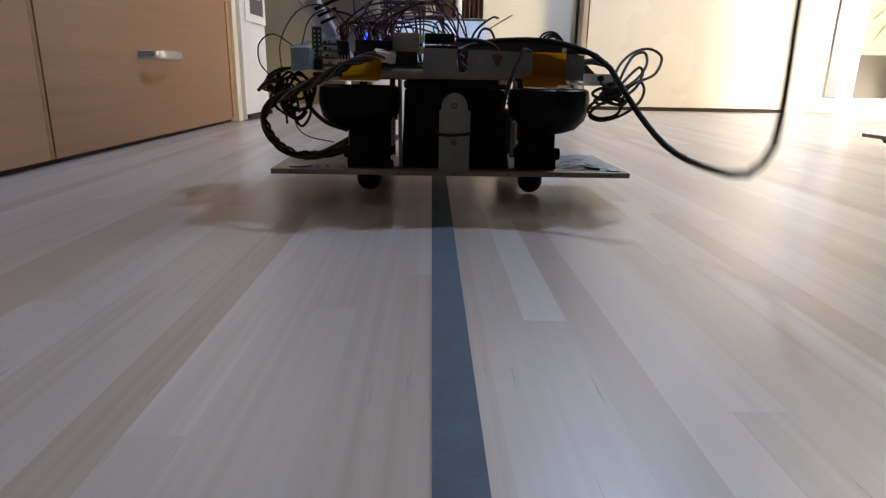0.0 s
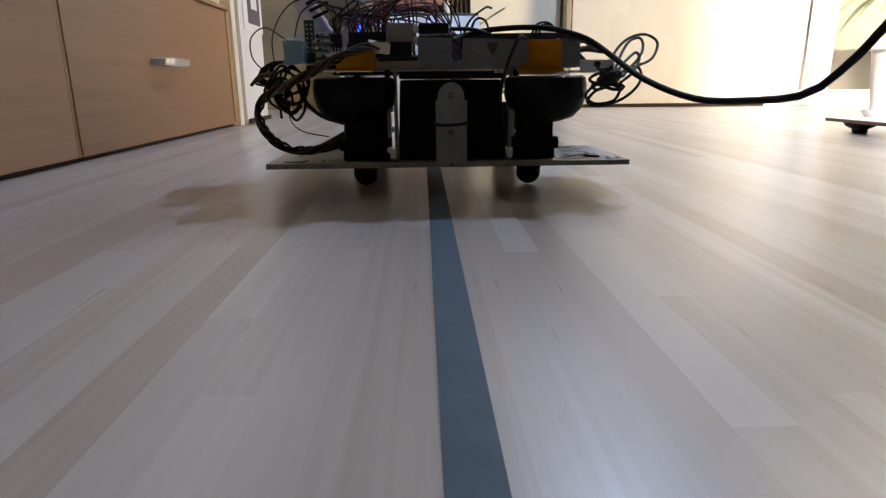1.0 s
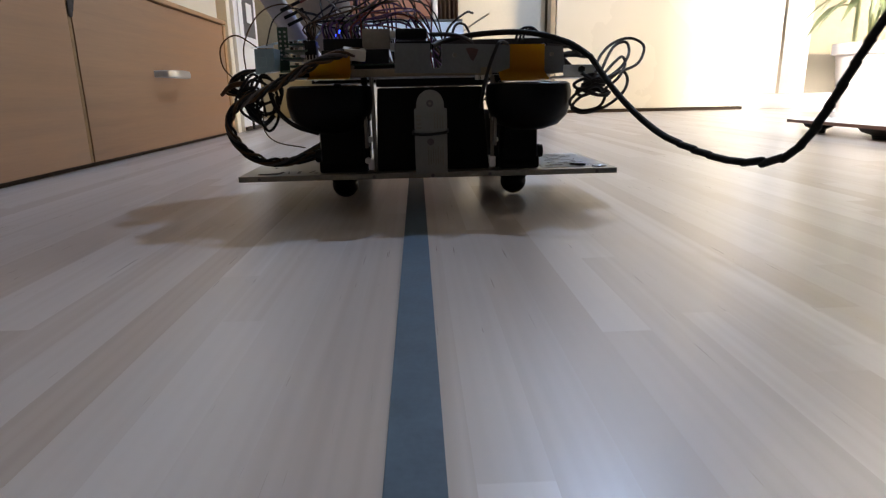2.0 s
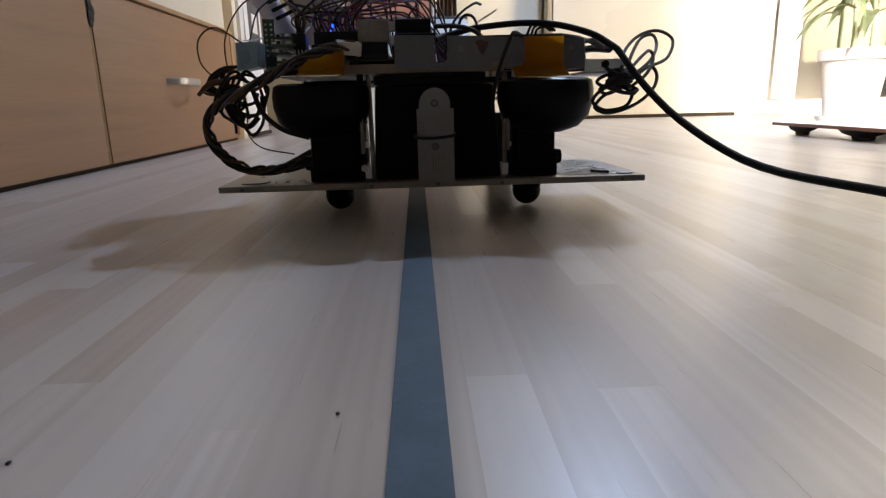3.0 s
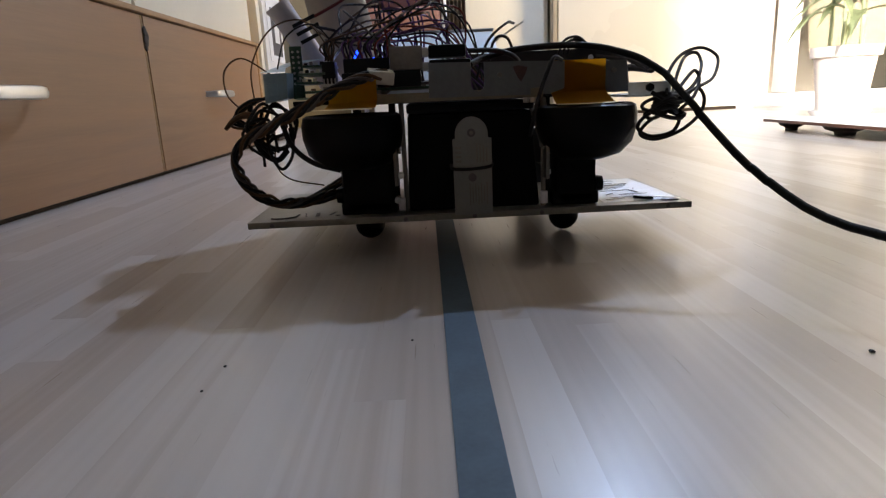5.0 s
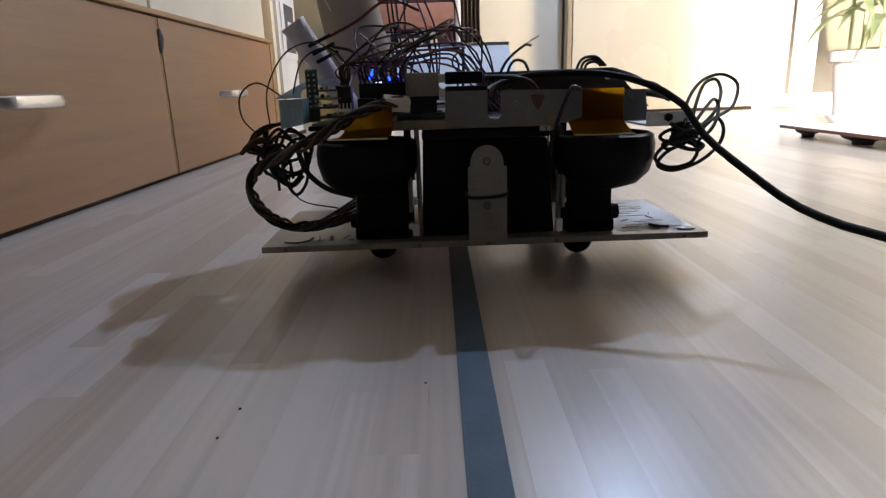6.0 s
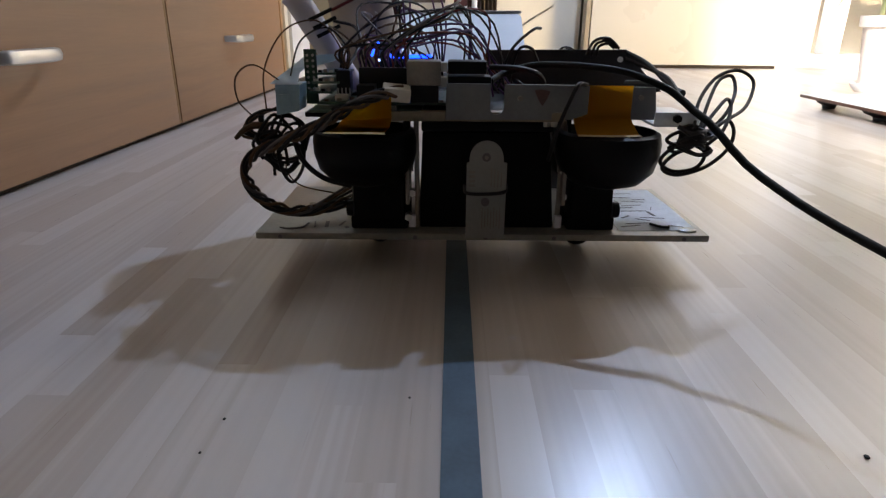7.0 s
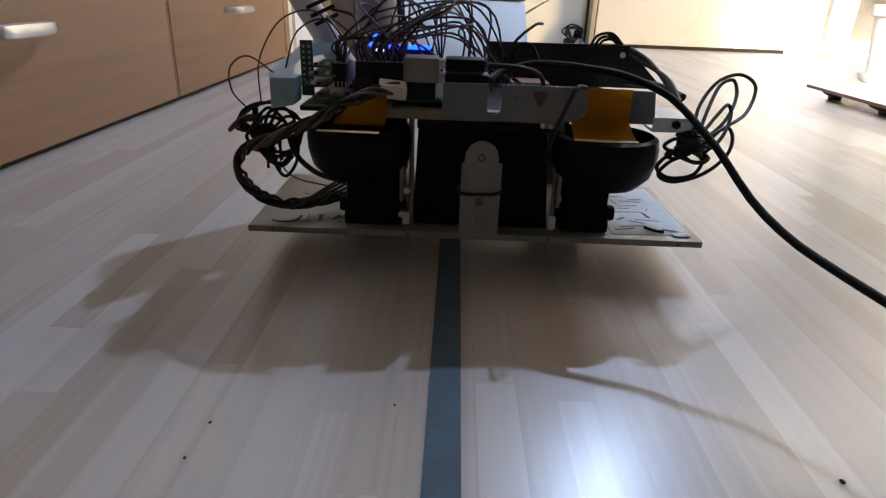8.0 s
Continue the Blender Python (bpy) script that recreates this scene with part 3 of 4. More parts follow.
        lathe_b = lathe([(0.0105, 0.012), (0.0125, 0.018), (0.0125, 0.0185), (0, 0.0185)], (x, y, 0), 20)
        part("cup", lathe_b, "matte_black", c)
        part("ball", ball((x, y, 0.0101), 0.0112, seg=20), "black", c)
    # rear drive wheels
    for s in (-1, 1):
        WHEEL_AT.append(s * 0.071)
        wh = part("wheel", lathe([(0.012, -0.011), (0.030, -0.011), (0.034, -0.008), (0.034, 0.008), (0.030, 0.011), (0.012, 0.011), (0.012, -0.011)], (0, 0, 0), 28), "rubber", robot)
        wh.matrix_basis = pose(s * 0.071, 0.20, 0.0327, 0, 90, 0)
        WHEELS.append(wh)
        hub = part("rim", lathe([(0, -0.009), (0.0118, -0.009), (0.0118, 0.009), (0, 0.009)], (0, 0, 0), 18), "yellow", wh)
    # central battery block with straps
    bt = part("battery_box", bm_battery(), "matte_black", robot, "large black battery block")
    part("lid", box(-0.0405, 0.041, 0.008, 0.075, 0.0905, 0.0965, 0.0015), "black", bt)
    for x in (-0.0432, 0.0478):
        part("standoff", rod((x, 0.012, 0.0268), (x - 0.0005, 0.010, 0.0975), 0.0016, sides=10), "steel_dull", robot)
    for x in (-0.050, 0.0515):
        part("rail", box(x - 0.0022, x + 0.0022, 0.018, 0.024, 0.027, 0.098, 0.0005), "black", robot)
    for x, z in ((-0.049, 0.036), (-0.0465, 0.052), (0.0495, 0.050), (0.049, 0.066)):
        part("bolt", rod((x, 0.005, z), (x, 0.012, z), 0.0024, sides=6), "steel", robot)
    for x in (-0.0465, 0.0475):
        part("clip", box(x - 0.0022, x + 0.0022, 0.006, 0.010, 0.029, 0.037, 0.0005), "tube", robot)
    # upright tag with two holes and bars of unreadable print
    tag = part("bracket", bm_bracket(), "tag", robot, "pale metal bracket with two screw holes")
    for z in (0.0782, 0.0505):
        part("screw", rod((-0.0009, -0.0086, z), (-0.0009, -0.0045, z), 0.0026, sides=14), "ink", tag)
    part("nut", rod((-0.0009, -0.0090, 0.0782), (-0.0009, -0.0084, 0.0782), 0.0012, sides=8), "steel_dull", tag)
    for i in range(7):
        part("print_bar", box(-0.0030 + 0.0018 * i, -0.0022 + 0.0018 * i, -0.0079, -0.0077, 0.033 + 0.001 * (i % 3), 0.047 - 0.002 * (i % 2)), "steel_dull", tag)
    for i in range(4):
        part("print_bar", box(-0.0112, -0.0075, -0.0079, -0.0077, 0.060 + 0.0028 * i, 0.0615 + 0.0028 * i), "steel_dull", tag)
        part("print_bar", box(0.0020 + 0.002 * i, 0.0028 + 0.002 * i, -0.0079, -0.0077, 0.060, 0.072 - 0.001 * i), "steel_dull", tag)
    part("cable_tie", sweep([(-0.0135, 0.004, 0.0575), (-0.0125, -0.0090, 0.0565), (-0.002, -0.0098, 0.0560), (0.0105, -0.0090, 0.0572), (0.0125, 0.004, 0.0585)], 0.0011, 6, 6), "wire_black", robot)
    # side motors: round cups on dark columns
    for s in (-1, 1):
        cx, cy = (-0.0755, 0.012) if s < 0 else (0.0750, 0.010)
        px, half = (-0.0680, 0.0165) if s < 0 else (0.0690, 0.0135)
        cup = part("motor_cup", lathe([(0, 0.0570), (0.012, 0.0573), (0.0225, 0.0608), (0.0295, 0.0680), (0.0321, 0.0775), (0.0324, 0.0850), (0.0312, 0.0908), (0.0285, 0.0922), (0.0262, 0.0885), (0.024, 0.0800), (0, 0.0780)], (cx, cy, 0), 40), "black", robot, "rounded black motor cup")
        part("column", box(-half, half, -0.014, 0.018, 0.0270, 0.0605, 0.003, m=pose(px, 0.022, 0)), "matte_black", robot)
        part("foot_block", box(-half - 0.002, half + 0.002, -0.012, 0.014, 0.0270, 0.036, 0.002, m=pose(px, 0.020, 0)), "matte_black", robot)
        part("knob", rod((px + s * half, 0.012, 0.0400), (px + s * (half + 0.0045), 0.012, 0.0400), 0.0055, 0.0048), "black", robot)
        part("brace", box(px + s * (half + 0.0008) - 0.0007, px + s * (half + 0.0008) + 0.0007, 0.016, 0.024, 0.0300, 0.0600, 0.0003), "tag", robot)
        part("axle", rod((cx - s * 0.030, 0.008, 0.068), (cx - s * 0.024, 0.008, 0.068), 0.0022), "steel_dull", robot)
        part("horn", box(cx - s * 0.0265 - 0.0012, cx - s * 0.0265 + 0.0012, 0.0, 0.014, 0.046, 0.074, 0.0006), "steel_dull", robot)
    # yellow paper notes
    rows = [[(x + 0.004 * max(0, u - 0.7) * (x - 0.06) / 0.03, 0.0040 - 0.0190 * (max(0, u - 0.70) / 0.30) ** 1.3, 0.1192 - 0.0264 * u) for x in (0.0512, 0.060, 0.070, 0.079, 0.0858)] for u in [i / 11 for i in range(12)]]
    note = part("paper_note", sheet(rows, 0.0007), "yellow", robot, "mustard yellow folded paper note")
    part("paper_edge", sheet([[(0.0510, -0.0149, 0.0934), (0.0692, -0.0152, 0.0932), (0.0872, -0.0149, 0.0934)], [(0.0508, -0.0172, 0.0928), (0.0692, -0.0177, 0.0925), (0.0876, -0.0172, 0.0928)]], 0.0003), "yellow_edge", note)
    rows = []
    for i in range(12):
        u = i / 11
        out = max(0, u - 0.45) / 0.55
        rows.append([((-0.0870 - 0.0060 * out) * (1 - v) + (-0.0575 - 0.0020 * out) * v, -0.0045 - 0.0250 * out ** 1.1, 0.1125 - 0.0060 * (1 - v) - (0.0163 - 0.0060 * (1 - v)) * min(1, u / 0.62)) for v in (0, 0.33, 0.66, 1)])
    note = part("paper_note", sheet(rows, 0.0003), "yellow", robot, "mustard yellow folded paper note")
    part("paper_edge", sheet([[(-0.0932, -0.0295, 0.0963), (-0.0594, -0.0295, 0.0963)], [(-0.0936, -0.0310, 0.0958), (-0.0590, -0.0312, 0.0955)]], 0.0003), "yellow_edge", note)
    part("foam_block", box(-0.008, 0.008, -0.006, 0.006, -0.004, 0.004, 0.001, m=pose(-0.0550, 0.004, 0.1142, 12, 6, 10)), "wire_white", robot, "small cream foam block")
    # grey cross plate with a notch, and the beam below it
    cross = part("cross_plate", bm_cross(), "grey_plate", robot, "grey sheet metal cross plate with a rounded notch")
    cross.matrix_basis = pose(-0.0255, -0.0015, 0, 0, 0, 6.5) @ pose(0.0255, 0.0, 0)
    part("stain", outline([(0.0265, 0.1165), (0.0300, 0.1172), (0.0360, 0.1160), (0.0345, 0.1120), (0.0318, 0.1075), (0.0296, 0.1100)], 0.0002, at=-0.0046), "rust", cross, "reddish brown smudge")
    part("beam", box(-0.060, 0.046, 0.0015, 0.0105, 0.0978, 0.1035, 0.0006), "tan_plate", robot)
    part("deck", box(-0.112, 0.100, 0.011, 0.150, 0.0985, 0.1015, 0.0006), "black", robot, "black upper deck plate")
    rear = part("rear_deck", box(-0.110, 0.100, 0.151, 0.315, 0.0955, 0.0985, 0.0006), "black", robot)
    for x in (-0.09, 0.08):
        part("strut", rod((x, 0.19, 0.036), (x, 0.19, 0.0955), 0.004), "matte_black", robot)
        part("strut", box(x - 0.008, x + 0.008, 0.1165, 0.19, 0.030, 0.038, 0.001), "matte_black", robot)
    # little screws along the front plate
    for x in (0.018, 0.092):
        part("bolt", rod((x, -0.0062, 0.112), (x, -0.0040, 0.112), 0.0016, sides=8), "steel_dull", cross)
    for x in (0.036, 0.0405):
        part("nut", rod((x, 0.006, 0.0945), (x, 0.006, 0.0978), 0.0022, sides=6), "steel", robot)
    tab = part("end_tab", box(0.1000, 0.1270, 0.002, 0.0034, 0.0965, 0.1040, 0.0004), "film", robot, "pale translucent plastic end tab")
    part("tab_plate", box(0.1008, 0.1400, 0.0040, 0.0850, 0.0950, 0.0965, 0.0004), "film", tab)
    part("nut", rod((0.113, -0.001, 0.1005), (0.113, 0.0018, 0.1005), 0.0026, sides=6), "ic", tab)
    # computer board
    pcb = part("computer_board", box(-0.104, 0.000, 0.012, 0.080, 0.1060, 0.1076, 0.0003), "pcb", robot, "green single-board computer")
    low = part("lower_board", box(-0.108, -0.040, 0.004, 0.060, 0.1022, 0.1036, 0.0003), "pcb_pale", robot)
    eth = part("network_socket", box(-0.0490, -0.0285, 0.0085, 0.0300, 0.1180, 0.1320, 0.0008), "steel_dull", pcb, "metal network socket shell")
    part("socket_base", box(-0.047, -0.030, 0.010, 0.030, 0.1077, 0.1178, 0.0005), "ic", eth)
    for x0, x1, y0, y1, z1, m in ((-0.080, -0.069, 0.013, 0.026, 0.1175, "ic"), (-0.066, -0.060, 0.014, 0.020, 0.1145, "steel_dull"), (-0.058, -0.051, 0.014, 0.022, 0.1150, "ic"), (-0.094, -0.086, 0.016, 0.028, 0.1115, "steel"), (-0.020, -0.006, 0.03, 0.044, 0.112, "ic"), (-0.095, -0.082, 0.045, 0.058, 0.110, "ic"), (-0.055, -0.040, 0.048, 0.062, 0.110, "ic")):
        part("chip", box(x0, x1, y0, y1, 0.1077, z1, 0.0005), m, pcb)
    for i in range(12):
        part("capacitor", box(-0.100 + 0.0078 * i, -0.0972 + 0.0078 * i, 0.0128, 0.0150, 0.1077, 0.1090 + 0.0007 * (i % 3)), "steel_dull" if i % 2 else "wire_brown", pcb)
    for i in range(9):
        part("chip_leg", box(-0.0245 + 0.0028 * i, -0.0232 + 0.0028 * i, 0.006, 0.012, 0.1045 + 0.0012 * (i % 2), 0.1056 + 0.0012 * (i % 2)), "steel_dull", low)
    head1 = part("header_socket", box(-0.0935, -0.0850, 0.022, 0.034, 0.1105, 0.1255, 0.0004), "ic", pcb)
    head2 = part("header_socket", box(-0.0800, -0.0500, 0.026, 0.034, 0.1105, 0.1268, 0.0004), "ic", pcb)
    for i in range(10):
        part("pin", box(-0.0792 + 0.0029 * i, -0.0786 + 0.0029 * i, 0.0252, 0.0258, 0.1080, 0.1104), "steel", head2)
    for i in range(4):
        part("pin", box(-0.0930 + 0.0024 * i, -0.0922 + 0.0024 * i, 0.0212, 0.0218, 0.1078, 0.1150), "steel", head1)
    # plugs
    for k, (z, x1) in enumerate(((0.1195, 0.0020), (0.1283, -0.0010))):
        pg = part("plug", box(-0.0245, x1, 0.010, 0.028, z - 0.0038, z + 0.0038, 0.0014), "black", robot, "black moulded plug")
        part("shell", box(-0.0285, -0.0247, 0.012, 0.026, z - 0.0026, z + 0.0026, 0.0003), "steel", pg)
    # blue terminal and perforated board
    term = part("terminal_block", outline([(-0.1265, 0.1010), (-0.1130, 0.1035), (-0.1118, 0.1188), (-0.1262, 0.1186)], 0.020, at=0.001), "blue_plastic", robot, "pale blue plastic terminal block")
    part("film_flap", sheet([[(-0.1290, 0.000, 0.1192), (-0.1125, 0.000, 0.1192)], [(-0.1290, 0.030, 0.1225), (-0.1178, 0.030, 0.1232)], [(-0.1285, 0.042, 0.1240), (-0.1178, 0.042, 0.1246)], [(-0.1282, 0.050, 0.1250), (-0.1000, 0.050, 0.1290)], [(-0.1270, 0.092, 0.1305), (-0.0960, 0.092, 0.1320)]], 0.0005), "blue_plastic", term)
    part("screw_slot", box(-0.1245, -0.1180, 0.0002, 0.0009, 0.106, 0.113, 0.0003), "blue_plastic", term)
    pb = part("perforated_board", box(-0.1165, -0.1085, 0.0385, 0.0400, 0.1030, 0.1370, 0.0003), "pcb", robot)
    for i in range(2):
        for j in range(7):
            part("solder_dot", rod((-0.1143 + 0.0036 * i, 0.0379, 0.1130 + 0.0034 * j), (-0.1143 + 0.0036 * i, 0.0384, 0.1130 + 0.0034 * j), 0.0009, sides=6), "steel", pb)
    for i in range(5):
        part("chip", box(-0.0945 + 0.0085 * i, -0.0895 + 0.0085 * i, 0.0035, 0.0100, 0.1036, 0.1050 + 0.0012 * (i % 3), 0.0003), ("ic", "steel_dull", "pcb_pale")[i % 3], low)
    for k, (z, x0, y0) in enumerate(((0.1120, -0.1100, 0.016), (0.1175, -0.1085, 0.020), (0.1225, -0.1060, 0.024))):
        b2 = part("stacked_board", box(x0, -0.0955 + 0.004 * k, y0, 0.060, z, z + 0.0014, 0.0002), ("pcb", "pcb_pale", "pcb")[k], robot)
        for i in range(4):
            part("capacitor", box(x0 + 0.001 + 0.0034 * i, x0 + 0.0032 + 0.0034 * i, y0 + 0.0004, y0 + 0.0030, z + 0.0015, z + 0.0028 + 0.0006 * (i % 2)), ("steel_dull", "wire_white", "ic")[(i + k) % 3], b2)
    # second board behind with lights
    sb = part("driver_board", box(-0.085, -0.010, 0.088, 0.140, 0.1100, 0.1116, 0.0003), "red_board", robot)
    for x in (-0.082, -0.014):
        part("spacer", rod((x, 0.092, 0.1016), (x, 0.092, 0.1099), 0.0025, sides=8), "steel", sb)
        part("spacer", rod((x, 0.136, 0.1016), (x, 0.136, 0.1099), 0.0025, sides=8), "steel", sb)
    part("heat_sink", box(-0.060, -0.036, 0.105, 0.125, 0.1118, 0.1260, 0.0006), "ic", sb)
    part("blue_light", box(-0.066, -0.036, 0.0945, 0.0985, 0.1288, 0.1312, 0.0004), "blue_led", sb, "glowing blue indicator bar")
    part("white_light", box(-0.0755, -0.0690, 0.0965, 0.0985, 0.1265, 0.1280, 0.0004), "white_led", sb, "glowing white indicator")
    part("blue_light", rod((-0.0800, 0.0970, 0.1300), (-0.0745, 0.0970, 0.1395), 0.0009, sides=8), "blue_led", sb, "glowing blue light guide")
    part("light_carrier", box(-0.078, -0.034, 0.099, 0.1015, 0.1118, 0.1300, 0.0005), "ic", sb)
    part("red_light", ball((0.0275, 0.014, 0.1085), 0.0010, seg=8), "red_led", robot, "tiny glowing red indicator")
    # tall dark panel at the back right
    pn = part("side_panel", outline([(0.010, 0.1015), (0.150, 0.1015), (0.1345, 0.1160), (0.1180, 0.1340), (0.006, 0.1330)], 0.003, at=0.140), "dark_panel", robot, "dark grey panel board")
    part("eyelet", rod((0.1135, 0.1385, 0.1265), (0.1135, 0.1400, 0.1265), 0.0022, sides=12), "white", pn)
    part("label_patch", box(0.022, 0.052, 0.0985, 0.125, 0.1018, 0.1085, 0.001), "pink", robot, "pinkish module board")
    # rolled tube and box at the rear
    tube = part("paper_tube", rod((-0.093, 0.112, 0.1016), (-0.1330, 0.098, 0.1700), 0.0092, sides=28), "tube", robot, "pale grey plastic tube leaning back")
    part("rim", rod((-0.1325, 0.0982, 0.1692), (-0.1340, 0.0977, 0.1716), 0.0098, sides=28), "tube", tube)
    part("paper_roll", rod((-0.082, 0.160, 0.1016), (-0.106, 0.175, 0.215), 0.026, 0.025, sides=24), "tan_paper", robot, "rolled tan paper cone")
    part("stray_wire", sweep([(-0.120, 0.15, 0.205), (-0.112, 0.15, 0.185), (-0.094, 0.148, 0.168), (-0.078, 0.145, 0.158)], 0.0010, 6, 7), "wire_white", robot, "stray white wire")
    wb = part("white_case", bm_case(), "white_box", robot, "pale bluish white plastic case, front sloped to catch the lamp")
    part("lid", box(-0.0690, 0.0465, 0.2535, 0.3045, 0.1612, 0.1640, 0.0012), "white_box_top", wb)
    part("stray_wire", sweep([(0.046, 0.25, 0.150), (0.058, 0.248, 0.158), (0.075, 0.246, 0.168)], 0.0009, 6, 6), "wire_white", robot, "stray white wire")


def bm_case():
    bm = bmesh.new()
    # front face tilted up so the lamp brightens it; the slope is made up
    f = bm.faces.new([bm.verts.new((-0.068, y, z)) for y, z in ((0.178, 0.0987), (0.178, 0.114), (0.250, 0.1608), (0.304, 0.1608), (0.304, 0.0987))])
    got = bmesh.ops.extrude_face_region(bm, geom=[f])
    bmesh.ops.translate(bm, verts=[v for v in got["geom"] if isinstance(v, bmesh.types.BMVert)], vec=(0.1138, 0, 0))
    bmesh.ops.recalc_face_normals(bm, faces=bm.faces)
    bmesh.ops.bevel(bm, geom=list(bm.edges), offset=0.0018, segments=2, affect="EDGES")
    return bm


def bm_battery():
    bm = bmesh.new()
    pts = [(-0.0425, 0.0270), (0.0455, 0.0270), (0.0402, 0.0900), (-0.0400, 0.0900)]
    outline(pts, 0.062, at=0.012, bm=bm)
    bmesh.ops.bevel(bm, geom=list(bm.edges), offset=0.002, segments=2, affect="EDGES", profile=0.6)
    return bm


def bm_bracket():
    pts = [(-0.0125, 0.0269), (0.0115, 0.0269), (0.0117, 0.0745), (0.0095, 0.0750)]
    pts += [(-0.0007 + 0.0102 * math.cos(a), 0.0772 + 0.0108 * math.sin(a)) for a in [math.pi * k / 14 for k in range(15)]]
    pts += [(-0.0109, 0.0750), (-0.0126, 0.0745)]
    return outline(pts, 0.0016, at=-0.0076)


def bm_cross():
    arc = [(0.0045 - 0.0042 * math.cos(a), 0.1068 - 0.0042 * math.sin(a)) for a in [math.pi * k / 10 for k in range(11)]]
    pts = [(-0.0260, 0.1000), (0.1035, 0.0985), (0.1010, 0.1178), (0.030, 0.1198), (0.0088, 0.1200)] + arc[::-1] + [(0.0002, 0.1203), (-0.0255, 0.1206)]
    return outline(pts, 0.0016, at=-0.0042)


make_robot()


def make_wires():
    rnd = random.Random(11)
    # jumper wires from the headers over the top
    kinds = ["wire_black", "wire_purple", "wire_red", "wire_brown", "wire_black", "wire_grey", "wire_purple", "wire_black"]
    for i in range(30):
        x0 = -0.079 + 0.029 * (i % 11) / 10
        if i % 4 == 3:
            x0 = -0.092 + 0.006 * rnd.random()
        x1, y1 = rnd.uniform(-0.075, 0.030), rnd.uniform(0.07, 0.14)
        hgt = rnd.uniform(0.138, 0.166)
        mid = (x0 * 0.62 + x1 * 0.38 + rnd.uniform(-0.022, 0.022), 0.045 + rnd.uniform(-0.012, 0.02), hgt)
        mid2 = (x0 * 0.25 + x1 * 0.75 + rnd.uniform(-0.02, 0.02), 0.085 + rnd.uniform(-0.02, 0.02), hgt * 0.985 + rnd.uniform(-0.012, 0.006))
        part("jumper_wire", sweep([(x0, 0.030, 0.1262), (x0 + rnd.uniform(-0.003, 0.003), 0.031, 0.138), mid, mid2, (x1, y1, 0.113 if x1 < -0.01 else 0.104)], 0.00072, 6, 6), kinds[i % 8], robot)
    # tall loose wires that leave the picture at the top
    for i in range(4):
        x0 = rnd.uniform(-0.10, -0.05)
        x1 = x0 + rnd.uniform(-0.035, 0.05)
        part("jumper_wire", sweep([(x0, 0.06, 0.112), (x0 + rnd.uniform(-0.01, 0.01), 0.065, 0.150), (x1, 0.085, 0.198 + 0.02 * rnd.random()), (x1 + rnd.uniform(0, 0.03), 0.11, 0.160), (x1 + 0.02, 0.13, 0.113)], 0.0007, 6, 7), kinds[(i * 3) % 8], robot)
    # dupont ends sticking out beside the tube
    for k in range(3):
        part("wire_end", box(-0.009, 0.009, -0.0013, 0.0013, -0.0013, 0.0013, 0.0003, m=pose(-0.113 + 0.002 * k, 0.085 + 0.003 * k, 0.158 - 0.0055 * k, 0, -25, 10)), "ic", robot)
    part("jumper_wire", sweep([(-0.105, 0.086, 0.161), (-0.085, 0.088, 0.171), (-0.062, 0.09, 0.185), (-0.04, 0.1, 0.178)], 0.0011, 6, 7), "wire_red", robot)
    part("jumper_wire", sweep([(-0.105, 0.088, 0.154), (-0.09, 0.088, 0.150), (-0.083, 0.06, 0.14), (-0.088, 0.03, 0.1256)], 0.0011, 6, 7), "wire_black", robot)
    # thin arcs at the blue terminal
    for pts, mat in (([(-0.124, 0.010, 0.119), (-0.141, 0.012, 0.129), (-0.153, 0.014, 0.122), (-0.154, 0.016, 0.108), (-0.147, 0.018, 0.098)], "wire_brown"),
                     ([(-0.138, 0.02, 0.100), (-0.140, 0.03, 0.125), (-0.128, 0.04, 0.148), (-0.108, 0.045, 0.154), (-0.093, 0.035, 0.140), (-0.090, 0.030, 0.1256)], "wire_brown"),
                     ([(-0.122, 0.02, 0.120), (-0.116, 0.03, 0.142), (-0.100, 0.035, 0.150), (-0.088, 0.032, 0.139), (-0.088, 0.030, 0.1256)], "wire_black"),
                     ([(-0.100, 0.03, 0.045), (-0.122, 0.03, 0.050), (-0.131, 0.03, 0.060), (-0.130, 0.03, 0.075)], "wire_brown")):
        part("thin_wire", sweep(pts, 0.00055, 6, 8), mat, robot)
    for pts in ([(0.02, 0.10, 0.104), (0.022, 0.06, 0.135), (0.030, 0.05, 0.138), (0.037, 0.06, 0.128)], [(0.01, 0.06, 0.112), (0.018, 0.06, 0.136), (0.033, 0.07, 0.149), (0.040, 0.08, 0.150)]):
        part("thin_wire", sweep(pts, 0.0010, 6, 8), "wire_black", robot)
    # twisted loom from the foam block down to the plate
    loom = [(-0.052, 0.002, 0.1155), (-0.066, -0.006, 0.1135), (-0.083, -0.016, 0.1060), (-0.100, -0.019, 0.0975), (-0.118, -0.016, 0.0885), (-0.136, -0.010, 0.0815), (-0.1465, -0.004, 0.0715), (-0.1480, 0.002, 0.0580), (-0.1415, 0.010, 0.0445), (-0.129, 0.018, 0.0365), (-0.112, 0.024, 0.0350), (-0.094, 0.030, 0.0385), (-0.082, 0.036, 0.0420)]
    base = spline(loom, 7)
    for k in range(6):
        pts = []
        for i, p in enumerate(base):
            a = i * 0.42 + k * 1.047
            r = 0.0026 if k else 0.0
            pts.append(p + Vector((r * math.cos(a), r * math.sin(a) * 0.6, r * math.sin(a))))
        part("loom_wire", sweep(pts, 0.0011, 6, 1), ("wire_black", "wire_brown", "wire_black", "wire_grey", "wire_brown", "wire_black")[k], robot)
